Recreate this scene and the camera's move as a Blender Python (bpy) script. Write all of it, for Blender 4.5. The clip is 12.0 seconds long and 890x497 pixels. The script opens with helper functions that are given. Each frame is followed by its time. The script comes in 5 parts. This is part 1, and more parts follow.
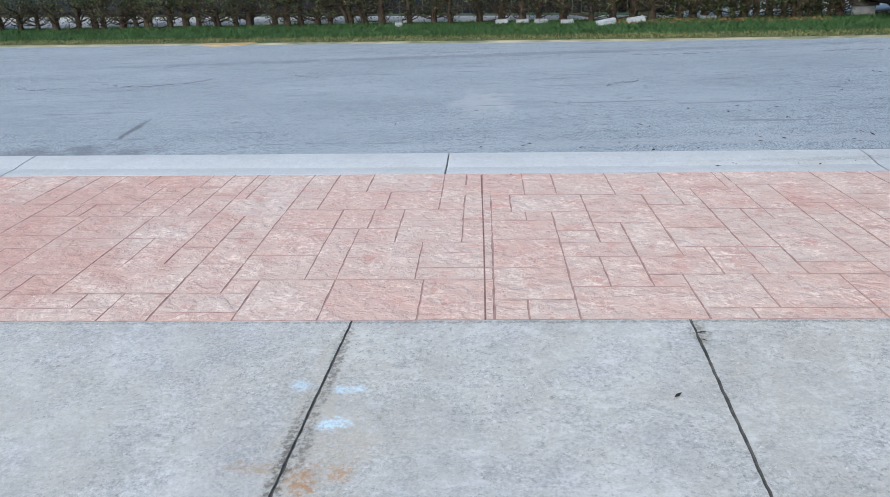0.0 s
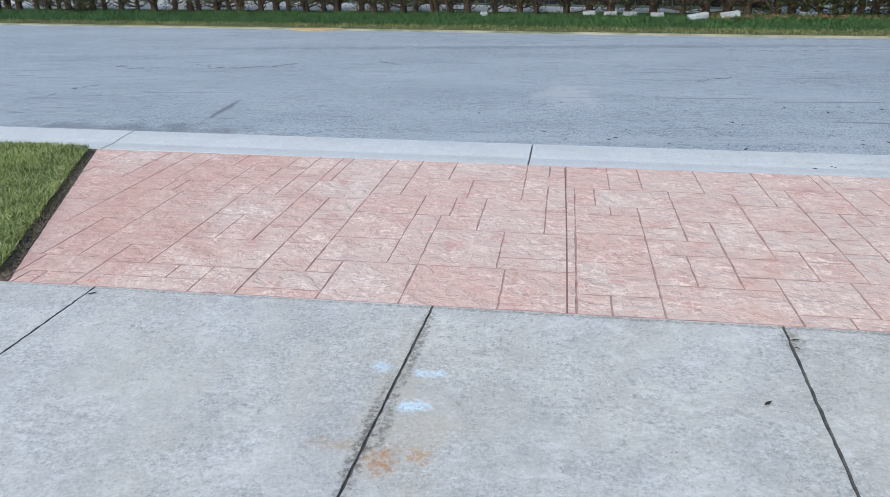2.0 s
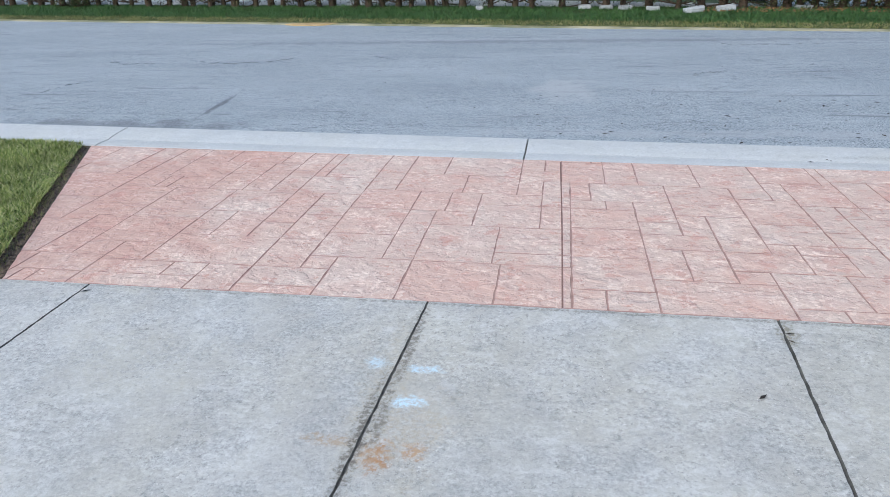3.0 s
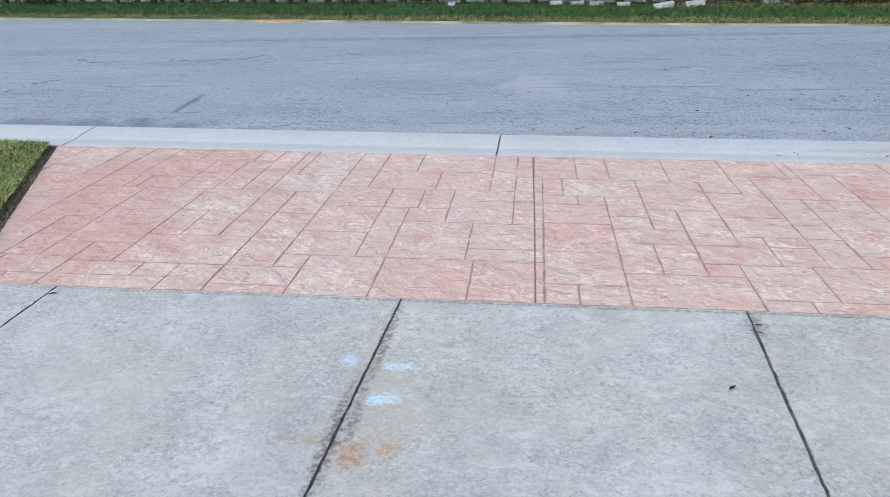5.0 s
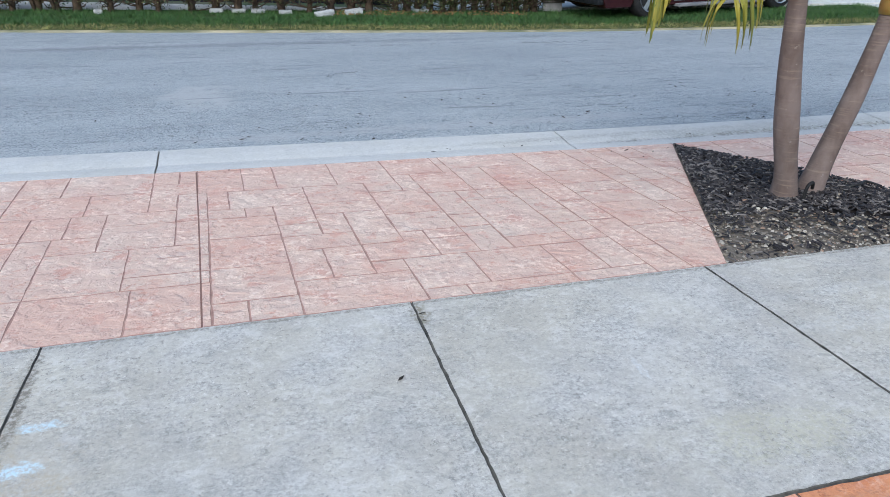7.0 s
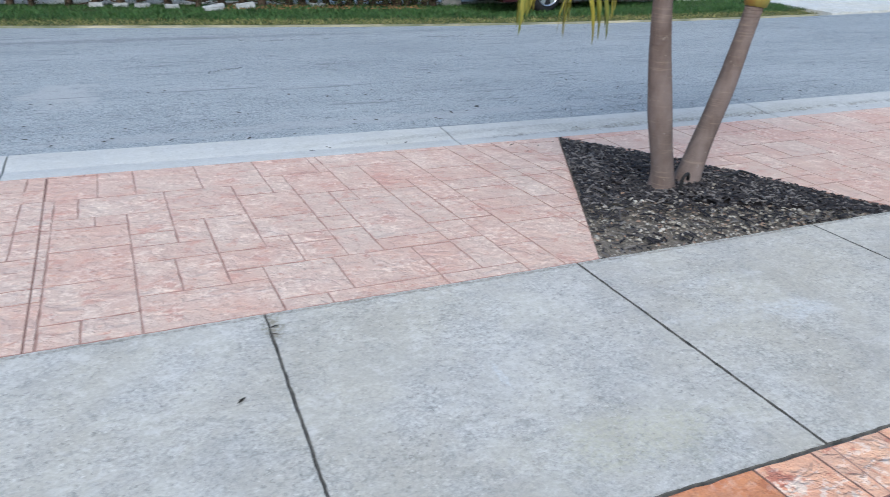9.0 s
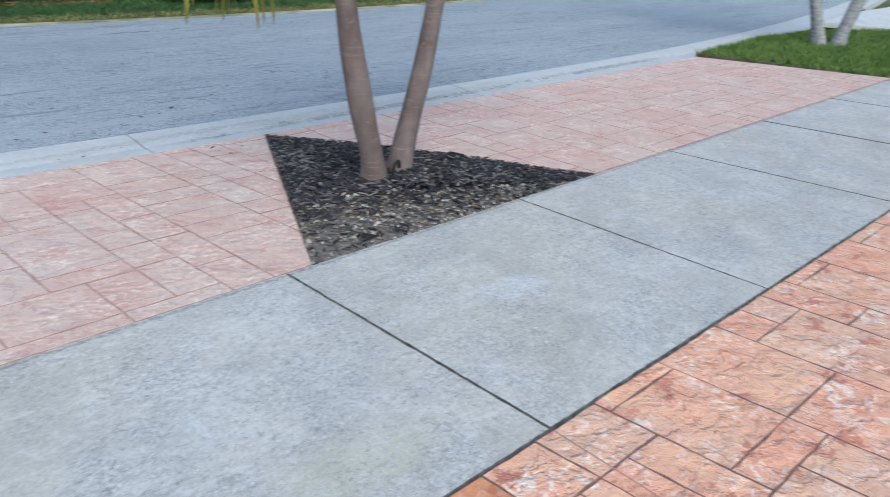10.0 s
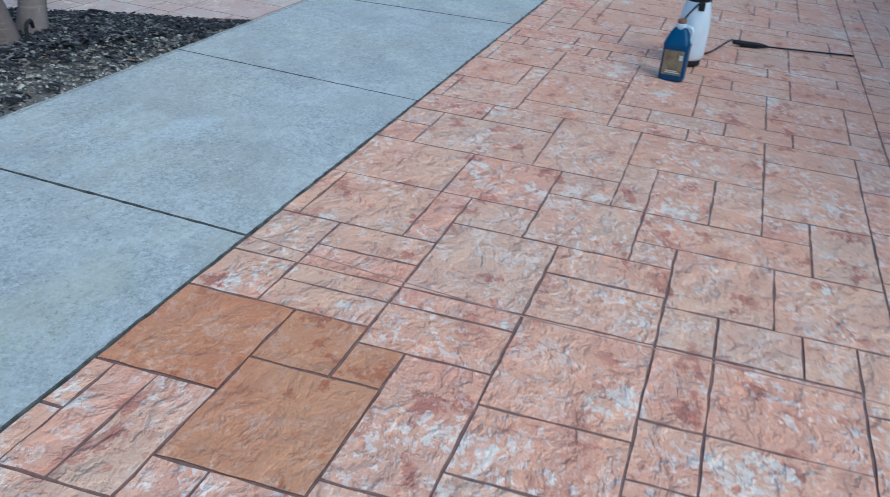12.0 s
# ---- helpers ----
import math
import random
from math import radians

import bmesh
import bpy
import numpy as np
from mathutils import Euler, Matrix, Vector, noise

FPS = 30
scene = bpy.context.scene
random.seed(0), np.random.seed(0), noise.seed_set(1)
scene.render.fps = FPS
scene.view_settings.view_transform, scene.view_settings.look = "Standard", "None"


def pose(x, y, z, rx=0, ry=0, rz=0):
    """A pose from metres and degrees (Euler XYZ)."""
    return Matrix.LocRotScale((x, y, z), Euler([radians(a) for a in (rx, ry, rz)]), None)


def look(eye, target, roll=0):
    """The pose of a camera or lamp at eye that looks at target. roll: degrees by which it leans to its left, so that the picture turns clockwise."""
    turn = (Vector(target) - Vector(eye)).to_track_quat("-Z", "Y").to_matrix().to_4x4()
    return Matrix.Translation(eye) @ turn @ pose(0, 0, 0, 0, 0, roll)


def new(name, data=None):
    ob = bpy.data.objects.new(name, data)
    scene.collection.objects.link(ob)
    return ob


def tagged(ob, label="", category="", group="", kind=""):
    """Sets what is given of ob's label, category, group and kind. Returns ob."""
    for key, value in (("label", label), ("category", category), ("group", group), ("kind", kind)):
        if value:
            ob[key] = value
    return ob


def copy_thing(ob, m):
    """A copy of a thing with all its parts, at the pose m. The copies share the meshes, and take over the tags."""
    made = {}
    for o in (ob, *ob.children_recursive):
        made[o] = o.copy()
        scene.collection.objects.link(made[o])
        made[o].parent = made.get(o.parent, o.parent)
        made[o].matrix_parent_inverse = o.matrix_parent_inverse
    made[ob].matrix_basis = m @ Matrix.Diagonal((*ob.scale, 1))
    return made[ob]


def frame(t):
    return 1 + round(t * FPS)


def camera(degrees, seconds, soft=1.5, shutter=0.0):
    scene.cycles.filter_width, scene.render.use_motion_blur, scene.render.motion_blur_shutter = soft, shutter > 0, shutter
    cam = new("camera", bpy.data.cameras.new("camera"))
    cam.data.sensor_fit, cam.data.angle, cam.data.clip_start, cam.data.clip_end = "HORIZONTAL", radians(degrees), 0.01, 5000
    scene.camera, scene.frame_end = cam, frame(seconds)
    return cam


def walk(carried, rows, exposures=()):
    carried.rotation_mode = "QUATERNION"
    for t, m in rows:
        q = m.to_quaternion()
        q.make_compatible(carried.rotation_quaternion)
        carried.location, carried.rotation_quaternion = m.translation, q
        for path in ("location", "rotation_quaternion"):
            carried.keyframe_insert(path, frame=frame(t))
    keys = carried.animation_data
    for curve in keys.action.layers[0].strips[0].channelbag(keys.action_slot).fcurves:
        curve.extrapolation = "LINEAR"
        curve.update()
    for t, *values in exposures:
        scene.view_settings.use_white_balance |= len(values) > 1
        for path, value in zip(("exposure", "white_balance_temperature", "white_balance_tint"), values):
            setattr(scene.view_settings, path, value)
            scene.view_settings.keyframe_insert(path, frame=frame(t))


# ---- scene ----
cam = camera(62.7, 12.0, soft=0.85, shutter=0.25)
PATH = [
    (0, (0.726, -2.876, 1.681), (0.552, -1.063, 0.854), -3.0),
    (0.5, (0.698, -2.892, 1.68), (0.468, -1.085, 0.853), -3.2),
    (1, (0.669, -2.896, 1.673), (0.329, -1.106, 0.848), -3.4),
    (1.5, (0.653, -2.886, 1.67), (0.299, -1.103, 0.838), -2.5),
    (2, (0.655, -2.883, 1.67), (0.295, -1.105, 0.829), -2.4),
    (2.5, (0.659, -2.879, 1.669), (0.302, -1.103, 0.822), -2.4),
    (3, (0.664, -2.873, 1.668), (0.312, -1.099, 0.814), -2.6),
    (4.8, (0.672, -2.874, 1.668), (0.351, -1.101, 0.802), -2.7),
    (5, (0.681, -2.871, 1.668), (0.393, -1.091, 0.803), -2.5),
    (5.5, (0.742, -2.84, 1.656), (0.758, -1.038, 0.788), -0.6),
    (6, (0.813, -2.813, 1.644), (1.184, -1.046, 0.783), 1.5),
    (6.5, (0.85, -2.811, 1.643), (1.337, -1.07, 0.787), 1.6),
    (8.5, (1.003, -2.783, 1.626), (1.536, -1.053, 0.775), -0.2),
    (9, (1.193, -2.726, 1.6), (1.891, -1.06, 0.741), 1.9),
    (9.5, (1.379, -2.639, 1.555), (2.276, -1.073, 0.693), 1.9),
    (10, (1.547, -2.553, 1.527), (2.803, -1.251, 0.675), 2.9),
    (10.5, (1.591, -2.601, 1.49), (3.037, -1.526, 0.624), 4.6),
    (11, (1.522, -2.713, 1.472), (3.03, -1.806, 0.521), 6.7),
    (11.5, (1.443, -2.783, 1.448), (2.993, -2.052, 0.416), 7.6),
    (12, (1.285, -2.782, 1.43), (2.89, -2.263, 0.355), 6.6),
]
walk(cam, [(t, look(eye, target, roll)) for t, eye, target, roll in PATH], exposures=[
    (0.0, 0.36, 5680, 5), (9.5, 0.36, 5620, 4), (10.5, 0.20, 5170, 1), (11.2, 0.09, 4900, -4), (12.0, -0.06, 4700, -6)])

# ---- light: an overcast sky with a broad, weak sun ----
world = bpy.data.worlds.new("overcast_sky")
scene.world = world
world.use_nodes = True
wn, wl = world.node_tree.nodes, world.node_tree.links
sky = wn.new("ShaderNodeTexSky")
sky.sky_type, sky.sun_disc = "NISHITA", False
sky.sun_elevation, sky.sun_rotation, sky.air_density, sky.dust_density = radians(42), radians(207), 1.0, 3.0
wl.new(sky.outputs["Color"], wn["Background"].inputs["Color"])
wn["Background"].inputs["Strength"].default_value = 0.168
sun = new("sun", bpy.data.lights.new("sun", "SUN"))
sun.data.energy, sun.data.angle, sun.data.color = 0.9, radians(50), (1.0, 0.96, 0.9)
sun.matrix_world = look((-6, -12, 12), (0, 0, 0))


# ---- materials ----
class Mat:
    """A node material with a few shorthands."""

    def __init__(self, name, rough=0.8, metal=0.0, spec=0.5):
        self.m = bpy.data.materials.new(name)
        self.m.use_nodes = True
        self.n, self.l = self.m.node_tree.nodes, self.m.node_tree.links
        self.b = self.n["Principled BSDF"]
        self.b.inputs["Roughness"].default_value = rough
        self.b.inputs["Metallic"].default_value = metal
        self.b.inputs["Specular IOR Level"].default_value = spec

    def put(self, sock, v):
        if isinstance(v, bpy.types.NodeSocket):
            self.l.new(v, sock)
        elif isinstance(v, tuple) and len(v) == 3 and sock.type == "RGBA":
            sock.default_value = (*v, 1)
        else:
            sock.default_value = v

    def pos(self, scale=(1, 1, 1), shift=(0, 0, 0), local=False):
        src = self.n.new("ShaderNodeTexCoord").outputs["Object"] if local else self.n.new("ShaderNodeNewGeometry").outputs["Position"]
        mp = self.n.new("ShaderNodeMapping")
        mp.inputs["Scale"].default_value, mp.inputs["Location"].default_value = scale, shift
        self.l.new(src, mp.inputs["Vector"])
        return mp.outputs["Vector"]

    def noise(self, vec, scale, detail=4.0, rough=0.6, warp=0.0):
        t = self.n.new("ShaderNodeTexNoise")
        self.put(t.inputs["Vector"], vec)
        for k, v in (("Scale", scale), ("Detail", detail), ("Roughness", rough), ("Distortion", warp)):
            t.inputs[k].default_value = v
        return t.outputs["Fac"]

    def cells(self, vec, scale, feature="F1"):
        t = self.n.new("ShaderNodeTexVoronoi")
        t.feature = feature
        self.put(t.inputs["Vector"], vec)
        t.inputs["Scale"].default_value = scale
        return t.outputs["Distance"]

    def ramp(self, fac, *stops):
        r = self.n.new("ShaderNodeValToRGB")
        e = r.color_ramp.elements
        while len(e) < len(stops):
            e.new(0.5)
        for q, (p, c) in zip(e, stops):
            q.position, q.color = p, (*(c if isinstance(c, tuple) else (c, c, c)), 1)
        self.put(r.inputs["Fac"], fac)
        return r.outputs["Color"]

    def mix(self, fac, a, b, how="MIX"):
        x = self.n.new("ShaderNodeMix")
        x.data_type, x.blend_type = "RGBA", how
        self.put(x.inputs[0], fac), self.put(x.inputs[6], a), self.put(x.inputs[7], b)
        return x.outputs[2]

    def math(self, op, a, b=0.0):
        x = self.n.new("ShaderNodeMath")
        x.operation = op
        self.put(x.inputs[0], a), self.put(x.inputs[1], b)
        return x.outputs[0]

    def rand(self):
        """One number a piece: by object and by loose part."""
        a = self.n.new("ShaderNodeObjectInfo").outputs["Random"]
        b = self.n.new("ShaderNodeNewGeometry").outputs["Random Per Island"]
        return self.math("FRACT", self.math("ADD", a, b))

    def blot(self, x, y, rx, ry, grain=9.0):
        """A ragged stain of its own shape round a place on the ground: 1 inside, 0 outside."""
        v = self.pos((1 / rx, 1 / ry, 0), (-x / rx, -y / ry, 0))
        ln = self.n.new("ShaderNodeVectorMath")
        ln.operation = "LENGTH"
        self.l.new(v, ln.inputs[0])
        d = self.math("ADD", ln.outputs["Value"], self.math("MULTIPLY", self.math("SUBTRACT", self.noise(self.pos(), grain, 7, 0.78), 0.5), 3.2))
        return self.ramp(d, (0.45, 1.0), (1.05, 0.0))

    def bump(self, height, strength=0.4, dist=0.01):
        x = self.n.new("ShaderNodeBump")
        x.inputs["Strength"].default_value, x.inputs["Distance"].default_value = strength, dist
        self.put(x.inputs["Height"], height)
        self.l.new(x.outputs["Normal"], self.b.inputs["Normal"])

    def done(self, colour=None, rough=None):
        if colour is not None:
            self.put(self.b.inputs["Base Color"], colour)
        if rough is not None:
            self.put(self.b.inputs["Roughness"], rough)
        return self.m


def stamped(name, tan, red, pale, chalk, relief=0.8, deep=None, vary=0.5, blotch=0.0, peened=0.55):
    """Stamped concrete: slate-like ledges, their light rims and dark hollows painted into the colour, chalky crests,
    blotches of red and grey.
    """
    k = Mat(name, 0.72, spec=0.3)
    p = k.pos()
    slate = k.noise(k.pos((1, 1.1, 1)), 7.0, 5, 0.58, 0.3)
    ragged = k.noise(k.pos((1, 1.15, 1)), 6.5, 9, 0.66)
    peen = k.noise(k.pos((1, 1.1, 1)), 30, 4, 0.62, 0.4)
    c = k.mix(k.ramp(k.noise(p, 3.6, 5, 0.62), (0.38, 0.0), (0.62, 1.0)), tan, red)
    c = k.mix(k.math("MULTIPLY", k.ramp(k.noise(p, 1.6, 3), (0.42, 0.0), (0.64, 1.0)), 0.6), c, pale)
    c = k.mix(vary, c, k.ramp(k.rand(), (0.0, red), (0.3, tan), (0.55, pale), (0.8, tan), (1.0, red)))
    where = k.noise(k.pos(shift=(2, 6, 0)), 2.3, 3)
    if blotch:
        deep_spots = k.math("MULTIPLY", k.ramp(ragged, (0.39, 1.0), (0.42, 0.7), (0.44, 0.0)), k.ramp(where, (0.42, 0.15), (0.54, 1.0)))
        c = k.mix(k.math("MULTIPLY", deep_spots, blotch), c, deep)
    patchy = k.ramp(k.noise(p, 3.0, 6, 0.7), (0.46, 0.0), (0.58, 1.0))
    other = k.ramp(k.noise(k.pos(shift=(3, 8, 0)), 3.4, 5, 0.7), (0.46, 0.0), (0.58, 1.0))
    # low spots of the peening darkened in colour as well as bumped
    pits = k.math("MULTIPLY", k.ramp(peen, (0.36, 1.0), (0.43, 0.0)), other)
    flakes = k.math("MULTIPLY", k.ramp(peen, (0.53, 0.0), (0.58, 1.0)), patchy)
    c = k.mix(k.math("MULTIPLY", pits, 0.55), c, tuple(v * q for v, q in zip(red, (0.8, 0.6, 0.55))))
    c = k.mix(k.math("MULTIPLY", flakes, chalk), c, (0.92, 0.74, 0.60))
    # light along ledge edges, painted as pale bands
    pale_rim = k.math("MULTIPLY", k.ramp(ragged, (0.535, 0.0), (0.55, 1.0), (0.575, 1.0), (0.60, 0.0)), k.ramp(where, (0.44, 1.0), (0.54, 0.0)))
    c = k.mix(k.math("MULTIPLY", pale_rim, 0.6 * chalk), c, (0.92, 0.76, 0.62))
    c = k.mix(0.1, c, k.ramp(k.noise(p, 120, 2, 0.8), (0.32, 0.05), (0.68, 0.95)), "OVERLAY")
    bumps = k.math("MULTIPLY", k.math("MULTIPLY", peen, k.math("MAXIMUM", patchy, other)), peened)
    k.bump(k.math("ADD", k.ramp(slate, (0.36, 0.0), (0.43, 0.35), (0.49, 0.42), (0.56, 0.85), (0.66, 1.0)), bumps), relief, 0.018)
    return k, c


def concrete(name, base, stains=(), worn=1.0):
    """Old concrete: pale trowelled skin in ragged plates, worn down to gritty aggregate between them."""
    k = Mat(name, 0.88, spec=0.25)
    p = k.pos()
    dim = lambda f: tuple(min(1, v * f) for v in base)
    skin = k.ramp(k.noise(p, 3.2, 10, 0.8, 0.3), (0.45, 0.0), (0.52, 1.0))
    cloud = k.ramp(k.noise(p, 2.4, 7, 0.74, 0.4), (0.38, 0.0), (0.62, 1.0))
    c = k.mix(k.math("MULTIPLY", skin, 0.6 * worn), dim(0.97), (base[0] * 1.12, base[1] * 1.10, base[2] * 1.07))
    c = k.mix(k.math("MULTIPLY", k.ramp(k.noise(p, 0.8, 5, 0.7), (0.45, 0.0), (0.62, 1.0)), 0.4 * worn), c, (base[0] * 1.0, base[1] * 0.94, base[2] * 0.78))
    c = k.mix(0.16 * worn, c, k.mix(cloud, (0.2, 0.21, 0.2), (0.8, 0.79, 0.78)), "OVERLAY")
    grain = k.noise(p, 62, 5, 0.78)
    grit = k.ramp(grain, (0.36, 0.0), (0.64, 1.0))
    gritty = k.math("MULTIPLY", k.ramp(skin, (0.0, 0.38), (1.0, 0.16)), worn)
    c = k.mix(gritty, c, k.mix(grit, (0.1, 0.1, 0.1), (0.9, 0.9, 0.9)), "OVERLAY")
    spots = k.ramp(k.noise(p, 1.9, 5, 0.75), (0.40, 0.2), (0.56, 1.0))
    pits = k.math("MULTIPLY", k.ramp(k.noise(p, 40, 4, 0.75), (0.39, 1.0), (0.42, 0.0)), spots)
    chips = k.math("MULTIPLY", k.ramp(k.noise(k.pos((1, 1, 1), (5, 9, 0)), 40, 4, 0.75), (0.60, 0.0), (0.635, 1.0)), spots)
    c = k.mix(k.math("MULTIPLY", chips, 0.7 * worn), c, dim(1.5))
    c = k.mix(k.math("MULTIPLY", pits, 0.6 * worn), c, dim(0.42))
    worn_through = k.math("MULTIPLY", k.ramp(k.noise(k.pos(shift=(8, 2, 0)), 1.5, 7, 0.7, 0.5), (0.50, 0.0), (0.60, 1.0)), 0.25 * worn)
    c = k.mix(worn_through, c, (base[0] * 0.80, base[1] * 0.80, base[2] * 0.79))
    scuffs = k.math("MULTIPLY", k.ramp(k.noise(k.pos((1, 1.2, 1), (3, 3, 0)), 6.5, 8, 0.76, 0.6), (0.585, 0.0), (0.62, 1.0)), 0.45 * worn)
    c = k.mix(scuffs, c, (base[0] * 1.3, base[1] * 1.3, base[2] * 1.31))
    fleck = k.noise(k.pos((1, 1.4, 1), (1, 4, 0)), 19, 7, 0.78, 0.4)
    c = k.mix(k.math("MULTIPLY", k.math("MULTIPLY", k.ramp(fleck, (0.53, 0.0), (0.56, 1.0)), cloud), 0.6 * worn), c, dim(1.32))
    c = k.mix(k.math("MULTIPLY", k.math("MULTIPLY", k.ramp(fleck, (0.41, 1.0), (0.44, 0.0)), spots), 0.5 * worn), c, dim(0.62))
    for x, y, rx, ry, colour, much, grain_size in stains:
        c = k.mix(k.math("MULTIPLY", k.blot(x, y, rx, ry, grain_size), k.math("MULTIPLY", much, k.ramp(k.noise(p, 45, 3, 0.7), (0.42, 0.2), (0.56, 1.0)))), c, colour)
    k.bump(k.math("ADD", grain, k.math("ADD", k.math("MULTIPLY", pits, -1.0), k.math("MULTIPLY", skin, 0.6))), 0.25 + 0.2 * worn, 0.005)
    return k.done(c)


def plain(name, a, b, scale, rough=0.7, bump=0.2, metal=0.0, local=False, vary=0.0, stretch=(1, 1, 1)):
    """Two tones mixed by a noise, with fine relief."""
    k = Mat(name, rough, metal, 0.25)
    p = k.pos(stretch, local=local)
    c = k.mix(k.ramp(k.noise(p, scale, 5), (0.35, 0.0), (0.65, 1.0)), a, b)
    if vary:
        c = k.mix(vary, c, k.ramp(k.rand(), (0.0, 0.1), (1.0, 0.9)), "OVERLAY")
    if bump:
        k.bump(k.noise(p, scale * 6, 4), bump, 0.004)
    return k.done(c)


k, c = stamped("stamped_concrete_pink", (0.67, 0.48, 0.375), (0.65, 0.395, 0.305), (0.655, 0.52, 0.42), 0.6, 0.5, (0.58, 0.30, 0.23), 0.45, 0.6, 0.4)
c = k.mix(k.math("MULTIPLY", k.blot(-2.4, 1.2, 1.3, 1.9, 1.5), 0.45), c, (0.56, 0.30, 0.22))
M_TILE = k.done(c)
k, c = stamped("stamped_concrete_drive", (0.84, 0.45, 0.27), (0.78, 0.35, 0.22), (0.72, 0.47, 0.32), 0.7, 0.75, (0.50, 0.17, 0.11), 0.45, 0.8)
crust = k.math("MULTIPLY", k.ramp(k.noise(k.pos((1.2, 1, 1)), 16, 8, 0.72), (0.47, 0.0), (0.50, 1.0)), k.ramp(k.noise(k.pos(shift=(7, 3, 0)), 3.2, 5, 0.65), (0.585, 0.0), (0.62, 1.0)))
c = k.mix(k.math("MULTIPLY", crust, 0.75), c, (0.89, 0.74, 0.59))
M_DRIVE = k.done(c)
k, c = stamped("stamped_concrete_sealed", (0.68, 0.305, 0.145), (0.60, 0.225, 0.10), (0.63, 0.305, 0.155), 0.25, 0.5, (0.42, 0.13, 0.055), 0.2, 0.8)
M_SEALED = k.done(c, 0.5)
k = Mat("joint_grout", 0.95)
M_JOINT = k.done(k.ramp(k.noise(k.pos(), 22, 4), (0.3, (0.16, 0.08, 0.06)), (0.7, (0.30, 0.165, 0.125))))
k = Mat("sealed_grout", 0.8)
M_SEALJOINT = k.done(k.ramp(k.noise(k.pos(), 20, 4), (0.3, (0.09, 0.035, 0.018)), (0.7, (0.16, 0.065, 0.035))))
k = Mat("apron_grout", 0.95)
M_APRONJOINT = k.done(k.ramp(k.noise(k.pos(), 17, 4), (0.3, (0.31, 0.175, 0.135)), (0.7, (0.48, 0.30, 0.235))))
M_STUCCO = plain("shade_wall_stucco", (0.50, 0.46, 0.40), (0.58, 0.54, 0.48), 7, 0.9, 0.4)
M_GROOVE = plain("dirty_groove", (0.06, 0.057, 0.05), (0.15, 0.14, 0.12), 20, 0.95, 0.4)
RUST, PALEBLUE, GRIME = (0.42, 0.19, 0.06), (0.62, 0.75, 0.8), (0.17, 0.15, 0.12)
M_WALK = concrete("sidewalk_concrete", (0.51, 0.49, 0.447), [
    (0.03, -1.03, 0.07, 0.1, RUST, 0.9, 22), (0.15, -1.0, 0.05, 0.05, (0.5, 0.22, 0.06), 0.9, 20), (-0.14, -0.98, 0.12, 0.04, (0.42, 0.28, 0.15), 0.6, 16), (-0.04, -0.7, 0.1, 0.6, (0.50, 0.44, 0.33), 0.6, 9), (0.13, -0.88, 0.14, 0.3, (0.5, 0.42, 0.3), 0.55, 7),
    (0.075, -0.735, 0.075, 0.05, PALEBLUE, 1.0, 16), (-0.1, -0.5, 0.06, 0.05, PALEBLUE, 0.7, 18), (0.09, -0.52, 0.09, 0.03, PALEBLUE, 0.9, 18),
    (-0.055, -0.95, 0.04, 0.42, GRIME, 0.9, 30), (0.0, -0.35, 0.035, 0.4, GRIME, 0.75, 30), (0.0, -0.85, 0.03, 0.2, GRIME, 0.7, 30), (3.4, -0.62, 0.42, 0.1, (0.75, 0.76, 0.76), 0.2, 8),
    (3.75, -0.7, 0.22, 0.1, (0.7, 0.72, 0.72), 0.35, 12), (2.28, -0.72, 0.02, 0.1, (0.7, 0.72, 0.72), 0.5, 14), (3.6, -0.35, 0.4, 0.06, (0.7, 0.71, 0.71), 0.2, 9),
    (-1.1, -0.6, 0.5, 0.3, (0.52, 0.48, 0.38), 0.4, 4), (2.6, -1.2, 0.45, 0.16, (0.55, 0.52, 0.36), 0.45, 6), (1.54, -0.1, 0.05, 0.1, (0.2, 0.17, 0.1), 0.7, 16), (4.5, -1.46, 9.0, 0.035, GRIME, 0.75, 24), (4.2, 0.0, 9.0, 0.016, GRIME, 0.6, 26)])
M_CURB = concrete("gutter_concrete", (0.545, 0.54, 0.51), [(3.4, 2.4, 1.4, 0.05, (0.3, 0.29, 0.26), 0.5, 5), (5.6, 2.25, 2.2, 0.06, (0.2, 0.19, 0.16), 0.8, 7), (8.6, 2.27, 1.6, 0.06, (0.2, 0.19, 0.16), 0.8, 7), (5.6, 2.33, 2.4, 0.12, (0.34, 0.33, 0.29), 0.5, 5)], 0.35)
M_LIGHT = concrete("pale_concrete", (0.62, 0.61, 0.57))

k = Mat("asphalt", 0.9, spec=0.3)
p = k.pos()
c = k.mix(k.ramp(k.noise(k.pos((0.5, 1.6, 1)), 0.8, 5), (0.35, 0.0), (0.65, 1.0)), (0.335, 0.365, 0.372), (0.42, 0.45, 0.452))
c = k.mix(k.ramp(k.noise(p, 75, 3, 0.85), (0.38, 0.95), (0.48, 0.0)), c, (0.06, 0.065, 0.07))
c = k.mix(k.ramp(k.noise(p, 66, 3, 0.85), (0.54, 0.0), (0.64, 0.85)), c, (0.62, 0.63, 0.63))
streak = k.ramp(k.noise(k.pos((0.6, 4, 1)), 1.6, 8, 0.82, 0.5), (0.55, 0.0), (0.66, 0.6))
c = k.mix(streak, c, (0.42, 0.425, 0.42))
c = k.mix(k.math("MULTIPLY", k.blot(0.5, 4.35, 0.42, 0.5, 2), 0.7), c, (0.47, 0.475, 0.46))
c = k.mix(k.math("MULTIPLY", k.blot(-2.85, 3.75, 0.05, 0.45, 5), 0.6), c, (0.08, 0.08, 0.085))
